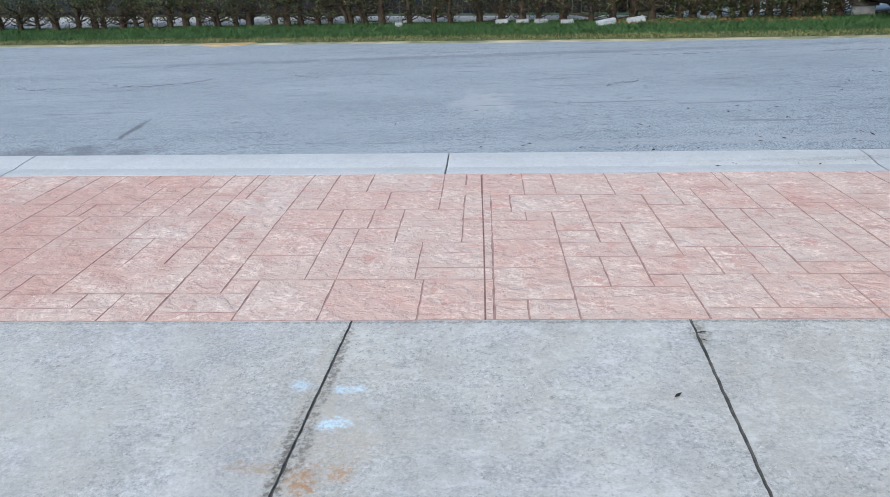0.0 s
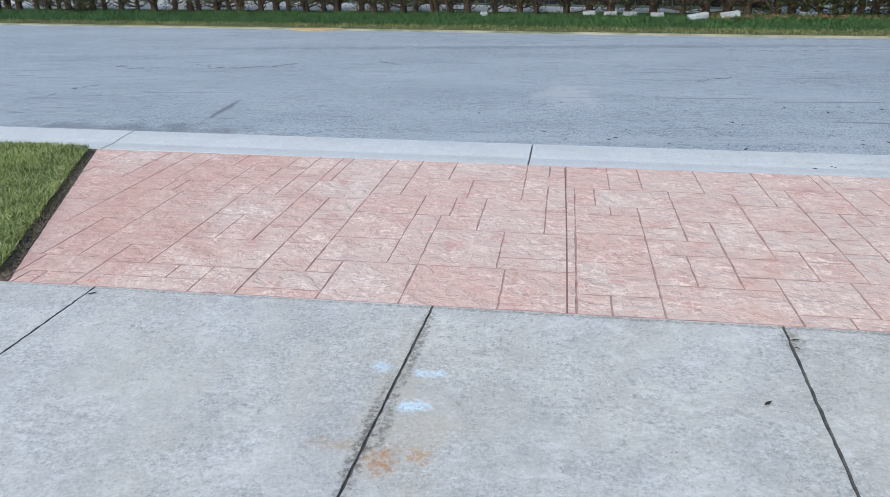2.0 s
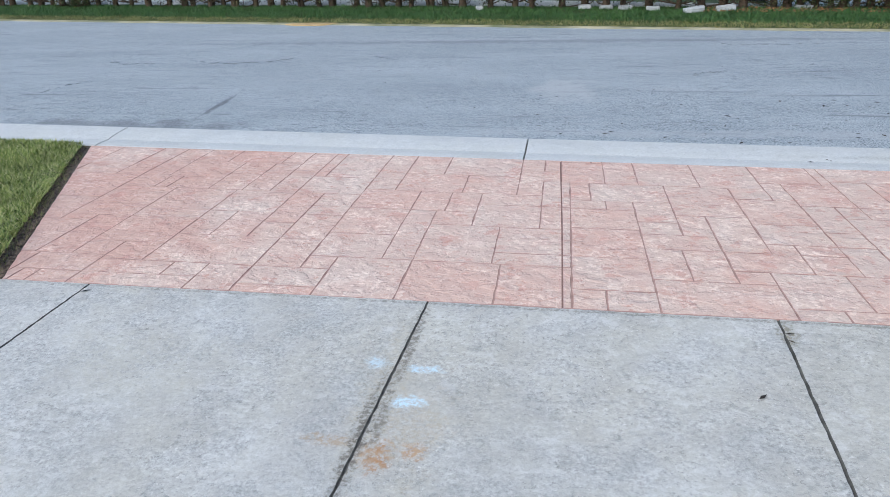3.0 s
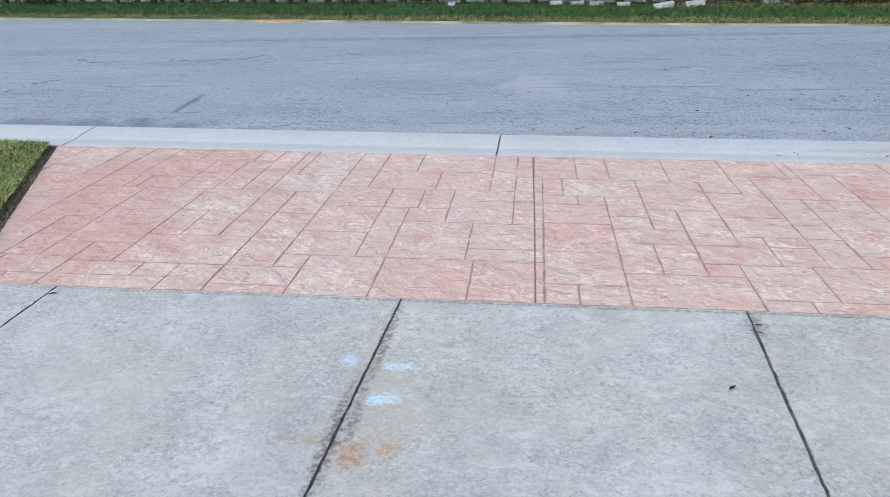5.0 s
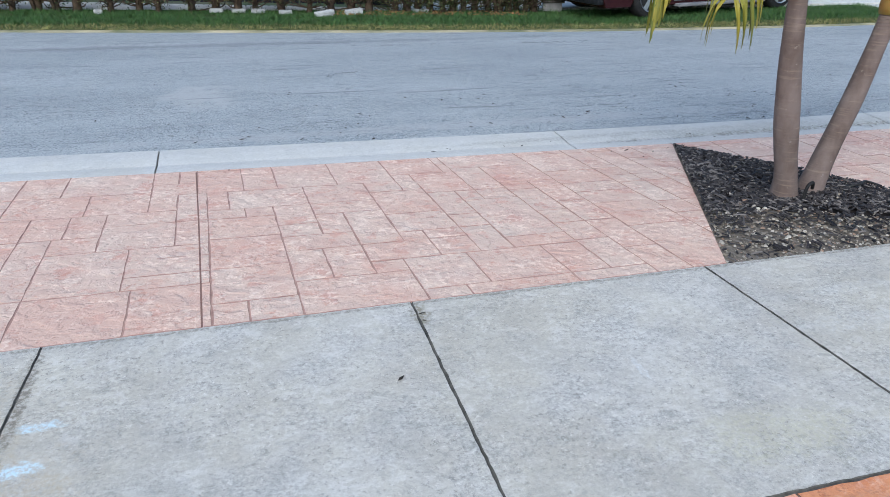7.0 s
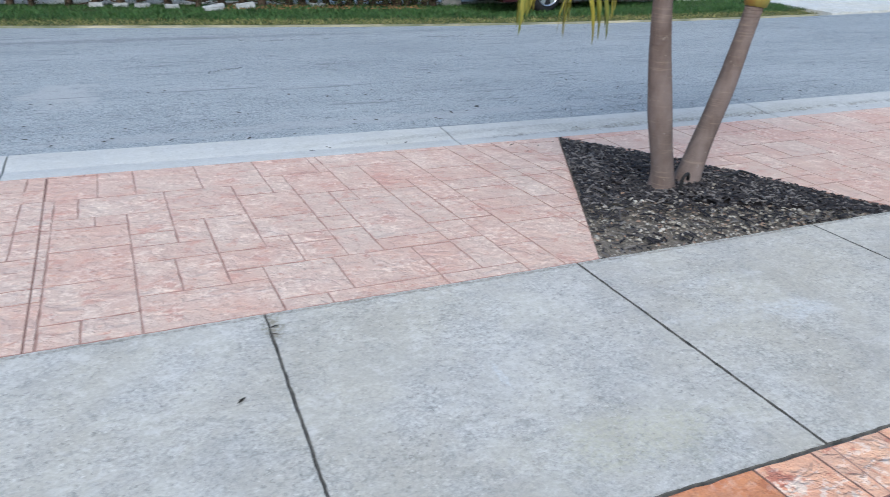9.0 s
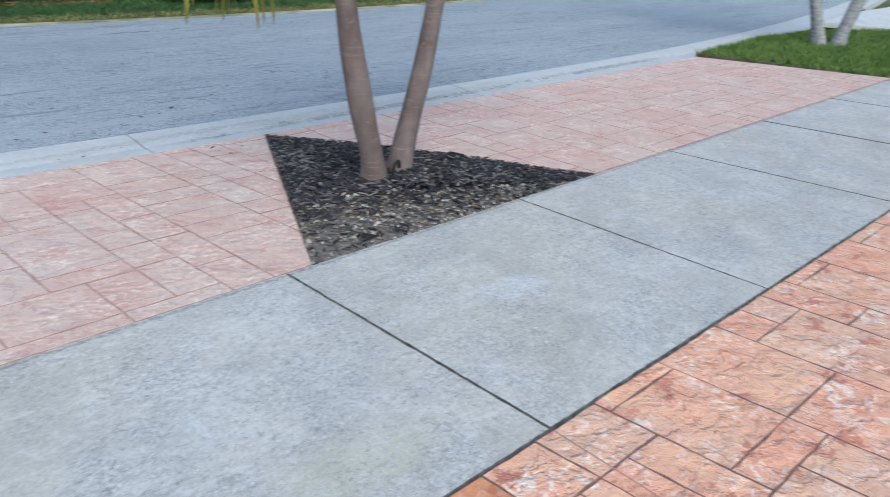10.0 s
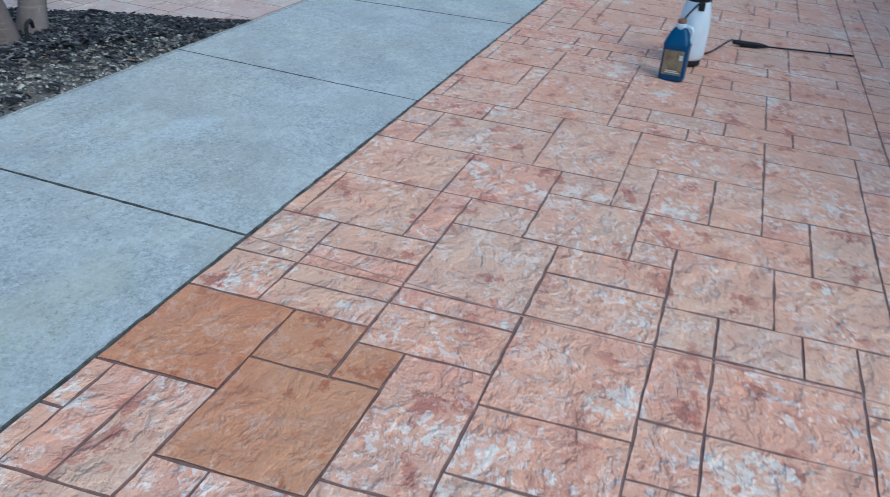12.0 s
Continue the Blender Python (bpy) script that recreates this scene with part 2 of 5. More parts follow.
c = k.mix(k.math("MULTIPLY", k.blot(-3.6, 2.95, 1.6, 0.3, 3), 0.5), c, (0.12, 0.12, 0.125))
pock = k.math("MULTIPLY", k.ramp(k.noise(k.pos((0.7, 1.6, 1)), 15, 5, 0.8), (0.39, 1.0), (0.43, 0.0)), k.ramp(k.noise(p, 0.9, 4, 0.7), (0.4, 0.3), (0.6, 1.0)))
c = k.mix(k.math("MULTIPLY", pock, 0.7), c, (0.15, 0.16, 0.165))
scuff = k.math("MULTIPLY", k.ramp(k.noise(k.pos((0.35, 3.2, 1), (2, 7, 0)), 5.5, 6, 0.78), (0.58, 0.0), (0.64, 1.0)), 0.55)
c = k.mix(scuff, c, (0.47, 0.48, 0.475))
seam = k.math("MULTIPLY", k.ramp(k.noise(k.pos((0.22, 3.6, 1), (6, 1, 0)), 3.4, 7, 0.72), (0.37, 1.0), (0.41, 0.0)), 0.6)
c = k.mix(seam, c, (0.17, 0.18, 0.185))
wear = k.ramp(k.noise(k.pos((0.8, 2.6, 1), (3, 0, 0)), 1.3, 8, 0.8, 0.6), (0.60, 0.0), (0.68, 0.45))
c = k.mix(wear, c, (0.15, 0.155, 0.16))
c = k.mix(k.math("MULTIPLY", k.blot(0.5, 7.1, 6.0, 0.16, 3), 0.35), c, (0.13, 0.137, 0.145))
c = k.mix(k.math("MULTIPLY", k.blot(2.5, 2.95, 3.5, 0.12, 4), 0.5), c, (0.45, 0.455, 0.45))
k.bump(k.math("ADD", k.noise(p, 110, 2, 0.8), k.math("MULTIPLY", pock, -0.8)), 0.8, 0.008)
M_ROAD = k.done(c)


def leafy(name, tones, rough=0.55, trans=0.3):
    k = Mat(name, rough, spec=0.3)
    n = len(tones)
    c = k.ramp(k.rand(), *[(i / max(1, n - 1), t) for i, t in enumerate(tones)])
    c = k.mix(0.35, c, k.ramp(k.noise(k.pos(), 2.2, 4), (0.35, 0.25), (0.65, 0.75)), "OVERLAY")
    k.b.inputs["Transmission Weight"].default_value = 0.0
    k.b.inputs["Subsurface Weight"].default_value = 0.0
    return k.done(c)


M_BLADE = leafy("lawn_blades", [(0.07, 0.12, 0.02), (0.16, 0.22, 0.04), (0.25, 0.30, 0.07), (0.36, 0.37, 0.13), (0.50, 0.46, 0.25)])
M_VERGE = leafy("verge_blades", [(0.018, 0.062, 0.017), (0.04, 0.10, 0.026), (0.075, 0.145, 0.036), (0.055, 0.10, 0.03)])
M_ISLEBLADE = leafy("island_blades", [(0.06, 0.12, 0.015), (0.10, 0.18, 0.025), (0.155, 0.235, 0.04), (0.22, 0.27, 0.07)])
M_DRYBLADE = leafy("dry_blades", [(0.13, 0.17, 0.04), (0.24, 0.22, 0.08), (0.30, 0.26, 0.11)])
M_SOIL = plain("soil", (0.06, 0.045, 0.03), (0.19, 0.15, 0.11), 9, 0.95, 0.6)
M_TURF = plain("turf_soil", (0.03, 0.05, 0.014), (0.07, 0.09, 0.03), 14, 0.95, 0.5)
M_SAND = plain("sandy_edge", (0.16, 0.17, 0.09), (0.48, 0.42, 0.28), 1.4, 0.95, 0.4)
M_GROUND = plain("distant_ground", (0.06, 0.09, 0.03), (0.14, 0.13, 0.07), 0.6, 0.95, 0.2)
# the two palest mulch tones stand in for highlights on dark chips
M_MULCH = leafy("mulch_chips", [(0.010, 0.009, 0.011), (0.022, 0.02, 0.021), (0.048, 0.041, 0.04), (0.016, 0.014, 0.016), (0.10, 0.09, 0.085), (0.20, 0.18, 0.165)], 0.65)
M_CRUMB = leafy("soil_crumbs", [(0.07, 0.05, 0.035), (0.14, 0.1, 0.07), (0.22, 0.16, 0.11), (0.04, 0.03, 0.025)], 0.9)
M_PEBBLE = leafy("pale_pebbles", [(0.33, 0.29, 0.23), (0.2, 0.17, 0.13), (0.5, 0.46, 0.39), (0.12, 0.10, 0.08), (0.30, 0.2, 0.14)], 0.8)
M_GRAVELSOIL = plain("gritty_soil", (0.10, 0.085, 0.066), (0.24, 0.205, 0.165), 34, 0.95, 0.7)
M_LITTER = leafy("leaf_litter", [(0.03, 0.025, 0.02), (0.06, 0.045, 0.03), (0.02, 0.02, 0.018)], 0.8)
M_BROWNLEAF = leafy("fallen_leaves", [(0.16, 0.08, 0.035), (0.26, 0.14, 0.06), (0.1, 0.06, 0.03)], 0.8)

k = Mat("palm_bark", 0.85, spec=0.2)
p = k.pos(local=True)
c = k.mix(k.ramp(k.noise(k.pos((1, 1, 0.6), local=True), 7, 5), (0.35, 0.0), (0.65, 1.0)), (0.125, 0.092, 0.078), (0.20, 0.158, 0.142))
c = k.mix(k.math("MULTIPLY", k.ramp(k.noise(k.pos((1, 1, 14), local=True), 4, 5, 0.7), (0.55, 0.0), (0.68, 1.0)), 0.4), c, (0.32, 0.25, 0.19))
c = k.mix(k.math("MULTIPLY", k.ramp(k.noise(p, 26, 4, 0.7), (0.66, 0.0), (0.72, 1.0)), 0.35), c, (0.42, 0.38, 0.33))
k.bump(k.noise(k.pos((1, 1, 5), local=True), 30, 5), 0.4, 0.006)
M_BARK = k.done(c)
M_HAZEDBARK = plain("hazed_palm_bark", (0.24, 0.235, 0.22), (0.40, 0.39, 0.36), 9, 0.85, 0.4, local=True, stretch=(1, 1, 4))
M_SHAFT = plain("palm_crownshaft", (0.30, 0.14, 0.035), (0.25, 0.24, 0.06), 4, 0.6, 0.2, local=True)
M_FROND = leafy("palm_leaflets", [(0.11, 0.125, 0.016), (0.19, 0.18, 0.022), (0.29, 0.24, 0.03), (0.09, 0.115, 0.016)], 0.5)
M_RIB = plain("palm_rib", (0.3, 0.3, 0.06), (0.38, 0.33, 0.1), 12, 0.5, 0.0)
M_TWIG = plain("hedge_wood", (0.035, 0.025, 0.018), (0.10, 0.07, 0.046), 25, 0.9, 0.5)
M_HEDGELEAF = leafy("hedge_leaves", [(0.015, 0.03, 0.01), (0.035, 0.06, 0.018), (0.07, 0.09, 0.03), (0.16, 0.15, 0.06)])
M_FENCE = plain("dark_fence_wood", (0.012, 0.014, 0.024), (0.03, 0.03, 0.042), 10, 0.7, 0.3, stretch=(6, 6, 0.4), vary=0.3)
M_STONE = plain("white_stone", (0.34, 0.35, 0.35), (0.47, 0.47, 0.46), 18, 0.85, 0.4)
M_ROOF = plain("weathered_roof", (0.05, 0.045, 0.04), (0.11, 0.1, 0.085), 20, 0.9, 0.4)
M_GREYBOX = plain("grey_box_wood", (0.2, 0.2, 0.195), (0.3, 0.29, 0.28), 14, 0.85, 0.3)
M_MAROON = plain("maroon_paint", (0.022, 0.004, 0.006), (0.032, 0.006, 0.008), 3, 0.25, 0.0)
M_GREYTRIM = plain("grey_trim", (0.16, 0.16, 0.17), (0.24, 0.24, 0.25), 6, 0.5, 0.1)
M_TYRE = plain("tyre_rubber", (0.012, 0.012, 0.013), (0.03, 0.03, 0.03), 30, 0.85, 0.3, local=True)
M_ALLOY = plain("alloy", (0.55, 0.56, 0.58), (0.68, 0.69, 0.7), 10, 0.35, 0.0, 0.9, local=True)
M_GLASS = plain("car_glass", (0.01, 0.012, 0.014), (0.015, 0.018, 0.02), 3, 0.06, 0.0)
M_BLACK = plain("black_plastic", (0.008, 0.009, 0.011), (0.02, 0.021, 0.024), 14, 0.5, 0.1)
M_NAVY = plain("dark_blue_plastic", (0.010, 0.014, 0.024), (0.022, 0.028, 0.042), 7, 0.45, 0.15)
k = Mat("white_tank", 0.4, spec=0.4)
k.b.inputs["Subsurface Weight"].default_value = 0.15
M_TANK = k.done(k.mix(k.ramp(k.noise(k.pos(), 6, 4), (0.4, 0.0), (0.7, 1.0)), (0.74, 0.78, 0.8), (0.66, 0.7, 0.73)))
M_BLUE = plain("blue_jug_plastic", (0.008, 0.05, 0.125), (0.012, 0.07, 0.165), 6, 0.35, 0.05)
M_JUGCLEAR = plain("pale_neck_plastic", (0.5, 0.58, 0.62), (0.6, 0.68, 0.72), 10, 0.4, 0.0)
M_CAP = plain("brown_cap", (0.2, 0.09, 0.05), (0.28, 0.13, 0.08), 12, 0.6, 0.0)
M_LABEL = plain("brown_paper_label", (0.16, 0.11, 0.06), (0.27, 0.21, 0.13), 22, 0.6, 0.0)
M_LABELPALE = plain("pale_label_print", (0.55, 0.52, 0.45), (0.62, 0.6, 0.55), 30, 0.6, 0.0)
M_COVER = plain("meter_cover_iron", (0.10, 0.11, 0.12), (0.17, 0.18, 0.19), 30, 0.75, 0.3)
M_PIPE = plain("irrigation_pipe", (0.01, 0.01, 0.011), (0.025, 0.025, 0.025), 20, 0.6, 0.1)
M_PAVER = plain("grey_pavers", (0.2, 0.21, 0.23), (0.32, 0.33, 0.34), 5, 0.9, 0.4)


# ---- building helpers ----
def mesh_from(name, verts, faces, material, smooth=False):
    me = bpy.data.meshes.new(name)
    me.from_pydata([tuple(v) for v in verts], [], [tuple(f) for f in faces])
    for m in material if isinstance(material, (list, tuple)) else [material]:
        me.materials.append(m)
    if smooth:
        me.polygons.foreach_set("use_smooth", [True] * len(me.polygons))
    me.update()
    return me


def mesh_of(name, bm, material, smooth=False):
    bmesh.ops.recalc_face_normals(bm, faces=bm.faces)
    me = bpy.data.meshes.new(name)
    bm.to_mesh(me)
    bm.free()
    me.materials.append(material)
    if smooth:
        me.polygons.foreach_set("use_smooth", [True] * len(me.polygons))
    return me


def part(name, data, parent, label="", m=None, kind=""):
    ob = new(name, data)
    ob.parent = parent
    if m is not None:
        ob.matrix_basis = m
    return tagged(ob, label, kind=kind)


def thing(name, at, label, category, group="", turn=0.0, kind=""):
    ob = new(name)
    ob.empty_display_size = 0.1
    ob.matrix_basis = pose(*at, 0, 0, turn)
    return tagged(ob, label, category, group, kind)


def box_bm(bm, cx, cy, cz, sx, sy, sz, bevel=0.0, m=None):
    r = bmesh.ops.create_cube(bm, size=1.0)
    vs = r["verts"]
    bmesh.ops.scale(bm, vec=(sx, sy, sz), verts=vs)
    bmesh.ops.translate(bm, vec=(cx, cy, cz), verts=vs)
    if bevel:
        es = list({e for v in vs for e in v.link_edges})
        out = bmesh.ops.bevel(bm, geom=es, offset=bevel, segments=2, affect="EDGES", profile=0.6)
        vs = list({v for f in out["faces"] for v in f.verts} | {v for v in vs if v.is_valid})
    if m is not None:
        bmesh.ops.transform(bm, matrix=m, verts=vs)
    return vs


def lathe(rings, n=24, centre=None):
    """Rings of (radius, z) turned round the z axis, closed at both ends. centre(z) shifts a ring."""
    verts, faces = [], []
    for r, z in rings:
        ox, oy = centre(z) if centre else (0, 0)
        for i in range(n):
            a = 2 * math.pi * i / n
            verts.append((ox + r * math.cos(a), oy + r * math.sin(a), z))
    for j in range(len(rings) - 1):
        for i in range(n):
            a, b = j * n + i, j * n + (i + 1) % n
            faces.append((a, b, b + n, a + n))
    faces.append(tuple(range(n))[::-1])
    faces.append(tuple(range((len(rings) - 1) * n, len(rings) * n)))
    return verts, faces


def tube(points, radii, n=8, start=0):
    """A tube through points, with a radius at each."""
    verts, faces = [], []
    pts = [Vector(p) for p in points]
    for j, p in enumerate(pts):
        d = (pts[min(j + 1, len(pts) - 1)] - pts[max(j - 1, 0)]).normalized()
        u = d.cross(Vector((0.31, 0.17, 0.93))).normalized()
        v = d.cross(u)
        for i in range(n):
            a = 2 * math.pi * i / n
            verts.append(p + (u * math.cos(a) + v * math.sin(a)) * radii[j])
    for j in range(len(pts) - 1):
        for i in range(n):
            a, b = start + j * n + i, start + j * n + (i + 1) % n
            faces.append((a, b, b + n, a + n))
    faces.append(tuple(start + i for i in range(n))[::-1])
    faces.append(tuple(start + (len(pts) - 1) * n + i for i in range(n)))
    return verts, faces


def bend(ps, n):
    """A smooth line of n points through a few given ones."""
    ps = [Vector(p) for p in ps]
    out = []
    for k in range(n):
        s = k / (n - 1) * (len(ps) - 1)
        i = min(int(s), len(ps) - 2)
        f = s - i
        a, b, c, d = ps[max(i - 1, 0)], ps[i], ps[i + 1], ps[min(i + 2, len(ps) - 1)]
        out.append(0.5 * (2 * b + (c - a) * f + (2 * a - 5 * b + 4 * c - d) * f**2 + (3 * b - a - 3 * c + d) * f**3))
    return out


def clip(poly, px, py, nx, ny):
    """The part of a convex outline on the side of the line to which (nx, ny) points."""
    out = []
    for i, a in enumerate(poly):
        b = poly[(i + 1) % len(poly)]
        da, db = (a[0] - px) * nx + (a[1] - py) * ny, (b[0] - px) * nx + (b[1] - py) * ny
        if da >= 0:
            out.append(a)
        if da * db < 0:
            f = da / (da - db)
            out.append((a[0] + (b[0] - a[0]) * f, a[1] + (b[1] - a[1]) * f))
    return out


def shrink(poly, by):
    out = list(poly)
    n = len(poly)
    for i in range(n):
        a, b = poly[i], poly[(i + 1) % n]
        dx, dy = b[0] - a[0], b[1] - a[1]
        ln = math.hypot(dx, dy)
        if ln < 1e-6 or len(out) < 3:
            continue
        nx, ny = -dy / ln, dx / ln
        out = clip(out, a[0] + nx * by, a[1] + ny * by, nx, ny)
    return out


def area(poly):
    return 0.5 * sum(a[0] * b[1] - b[0] * a[1] for a, b in zip(poly, poly[1:] + poly[:1]))


def slab_geometry(poly, depth, round_by, wobble, step, rng):
    """A slab with a softened, slightly uneven rim: verts and faces. The outline runs counter-clockwise."""
    ring = []
    for i, a in enumerate(poly):
        b = poly[(i + 1) % len(poly)]
        ln = math.hypot(b[0] - a[0], b[1] - a[1])
        if ln < 0.004:
            continue
        n = max(1, round(ln / step))
        for q in range(n):
            f = q / n
            w = rng.uniform(-wobble, wobble)
            ring.append((a[0] + (b[0] - a[0]) * f - (b[1] - a[1]) / ln * w, a[1] + (b[1] - a[1]) * f + (b[0] - a[0]) / ln * w))
    if len(ring) < 3:
        return None
    cx, cy = sum(p[0] for p in ring) / len(ring), sum(p[1] for p in ring) / len(ring)
    n = len(ring)
    verts = [(x, y, -depth) for x, y in ring] + [(x, y, -round_by * 0.8) for x, y in ring]
    for x, y in ring:
        d = math.hypot(cx - x, cy - y) + 1e-6
        f = min(0.4, round_by * 1.3 / d)
        verts.append((x + (cx - x) * f, y + (cy - y) * f, 0.0))
    faces = [tuple(range(2 * n, 3 * n))]  # the top comes first; the rim may take a second material
    for k in (0, n):
        faces += [(k + i, k + (i + 1) % n, k + n + (i + 1) % n, k + n + i) for i in range(n)]
    return verts, faces


def inside(poly, x, y):
    hit = False
    for (ax, ay), (bx, by) in zip(poly, poly[1:] + poly[:1]):
        if (ay > y) != (by > y) and x < (bx - ax) * (y - ay) / (by - ay) + ax:
            hit = not hit
    return hit


# ---- the street's lines: it bends gently to the west ----
def ease(x, x0, w):
    return w * math.log1p(math.exp((x0 - x) / w))


def kerb_near(x):
    return 2.05 + 0.052 * ease(x, 4.2, 1.0) + 0.03 * max(0.0, x - 9.0) ** 1.6


def kerb_far(x):
    return kerb_near(x) + 0.475 + 0.006 * ease(x, 2.0, 1.0)


def road_far(x):
    return 7.26 + 0.172 * ease(x, 6.3, 1.5) + 0.012 * max(0.0, x - 9.0) ** 1.7


def fall(y):
    """The aprons fall to the gutter."""
    return -0.05 * max(0.0, y) / 2.2


SIDE = -1.44
XS = [-40, -30, -22, -17] + [-14 + 0.5 * i for i in range(67)] + [24, 30, 40]


def strip(name, xs, lines, material, label, category, thick=0.1, kind="structure"):
    """A ribbon of ground along the street: lines are (y(x), z) across it, from near to far."""
    n, verts, faces = len(lines), [], []
    for x in xs:
        verts += [(x, f(x), z) for f, z in lines]
        verts += [(x, lines[0][0](x), lines[0][1] - thick), (x, lines[-1][0](x), lines[-1][1] - thick)]
    w = n + 2
    for i in range(len(xs) - 1):
        a, b = i * w, (i + 1) * w
        faces += [(a + j, b + j, b + j + 1, a + j + 1) for j in range(n - 1)]
        faces += [(a + n, b + n, b, a), (a + n - 1, b + n - 1, b + n + 1, a + n + 1), (a + n + 1, b + n + 1, b + n, a + n)]
    last = (len(xs) - 1) * w
    for a, flip in ((0, 1), (last, -1)):
        faces.append(tuple([a + n, *range(a, a + n), a + n + 1][::flip]))
    return tagged(new(name, mesh_from(name, verts, faces, material)), label, category, kind=kind)


def sheet(name, poly, z_of, material, label, category, thick=0.08, kind="structure"):
    """A flat piece of ground with a thickness."""
    n = len(poly)
    verts = [(x, y, z_of(y)) for x, y in poly] + [(x, y, z_of(y) - thick) for x, y in poly]
    faces = [tuple(range(n)), tuple(range(n, 2 * n))[::-1]] + [(i, i + n, (i + 1) % n + n, (i + 1) % n) for i in range(n)]
    return tagged(new(name, mesh_from(name, verts, faces, material)), label, category, kind=kind)


# ---- ground, road, gutter ----
gv = [(-600, -600, -0.2), (600, -600, -0.2), (600, 600, -0.2), (-600, 600, -0.2)]
tagged(new("ground", mesh_from("ground", gv, [(0, 1, 2, 3)], M_GROUND)), "dull green and brown ground reaching the horizon", "ground", kind="structure")
road_lines = [(lambda x, f=f: kerb_far(x) + 0.004 + (road_far(x) - kerb_far(x)) * f, -0.052 + 0.03 * math.sin(math.pi * f)) for f in (0, 0.02, 0.1, 0.25, 0.5, 0.75, 0.9, 1.0)]
road_ob = strip("road", XS, road_lines, M_ROAD, "worn grey asphalt street with pale scuffs and fine cracks", "road")

# cracks and an old seam in the asphalt
def crack(points, width, seed):
    r, verts, faces = random.Random(seed), [], []
    line = bend([(x, y, 0) for x, y in points], 9 * len(points))
    for i, p in enumerate(line):
        w = width * r.uniform(0.3, 1.0) * (0.3 + min(1.0, i / 4, (len(line) - 1 - i) / 4))
        y = p.y + r.uniform(-0.045, 0.045)
        f = (y - kerb_far(p.x)) / (road_far(p.x) - kerb_far(p.x))
        z = -0.052 + 0.03 * math.sin(math.pi * max(0, min(1, f))) + 0.004
        verts += [(p.x, y - w, z - 0.006), (p.x, y - w * 0.8, z), (p.x, y + w * 0.8, z), (p.x, y + w, z - 0.006)]
        if i and r.random() > 0.35:
            k = 4 * i
            faces += [(k - 4, k, k + 1, k - 3), (k - 3, k + 1, k + 2, k - 2), (k - 2, k + 2, k + 3, k - 1)]
    part("crack", mesh_from("crack", verts, faces, M_TAR), road_ob, "dark tarry crack")


M_TAR = plain("tar_crack", (0.13, 0.138, 0.145), (0.25, 0.265, 0.27), 9, 0.9, 0.3)
cracks = [((-4.3, 5.9), (-3.8, 5.72), (-3.2, 5.8), (-2.9, 6.05)), ((-5.2, 4.2), (-5.1, 4.6), (-4.9, 4.7)), ((1.78, 4.97), (1.95, 5.08), (2.14, 5.1)),
          ((-5.4, 5.85), (-5.05, 5.7), (-4.7, 5.76)), ((2.3, 6.75), (2.9, 6.7), (3.5, 6.72)), ((4.6, 6.6), (5.2, 6.55), (5.6, 6.6)), ((-1.9, 6.1), (-1.65, 5.9), (-1.5, 5.86))]
for n_crack, pts in enumerate(cracks):
    crack(pts, 0.007 if n_crack else 0.011, 60 + n_crack)

# concrete valley gutter in cast lengths
GUTTER_JOINTS = [-14, -9.4, -6.4, -3.35, 0.262, 3.335, 6.4, 9.4, 12.4, 15.4, 18.4, 24]
gutter = thing("gutter", (0, 0, 0), "pale concrete valley gutter between street and stamped aprons", "gutter", kind="structure")
for a, b in zip(GUTTER_JOINTS, GUTTER_JOINTS[1:]):
    prof = [(0.0, -0.058), (0.012, -0.054), (0.14, -0.053), (0.26, -0.056), (0.36, -0.058), (0.48, -0.050), (0.7, -0.042), (0.985, -0.040), (1.0, -0.048)]
    n = 12
    verts, faces, w = [], [], len(prof) + 2
    for i in range(n + 1):
        x = a + 0.006 + (b - a - 0.012) * i / n
        k0, k1 = kerb_near(x), kerb_far(x)
        verts += [(x, k0 + (k1 - k0) * f, z) for f, z in prof] + [(x, k0, -0.2), (x, k1, -0.2)]
    for i in range(n):
        p, q = i * w, (i + 1) * w
        faces += [(p + j, q + j, q + j + 1, p + j + 1) for j in range(w - 3)]
        faces += [(p + w - 2, q + w - 2, q, p), (p + w - 3, q + w - 3, q + w - 1, p + w - 1)]
    for p, flip in ((0, 1), (n * w, -1)):
        faces.append(tuple([p + w - 2, *range(p, p + w - 2), p + w - 1][::flip]))
    part("gutter_section", mesh_from("gutter_section", verts, faces, M_CURB), gutter)
strip("gutter_bed", XS, [(lambda x: kerb_near(x) - 0.01, -0.09), (lambda x: kerb_far(x) + 0.01, -0.09)], M_SOIL, "dark soil in the gutter joints", "ground", 0.1)

# ---- the sidewalk: cast slabs with open joints ----
sidewalk = sheet("sidewalk", [(-16, SIDE - 0.012), (15.6, SIDE - 0.012), (15.6, 0.026), (-16, 0.026)], lambda y: -0.005, M_GROOVE, "grey broom-finished concrete sidewalk of square slabs", "sidewalk")
J_FAR = [-15.6, -14, -12.5, -11, -9.4, -7.9, -6.4, -4.85, -3.3, -1.75, 0.0, 1.526, 3.05, 4.60, 6.20, 7.65, 9.10, 10.62, 12.1, 13.6, 15.2]
J_NEAR = [-15.6, -14, -12.5, -11, -9.4, -7.9, -6.4, -4.9, -3.35, -1.83, -0.07, 1.526, 3.14, 4.69, 6.465, 7.99, 9.51, 10.9, 12.35, 13.8, 15.3]
rng = random.Random(5)
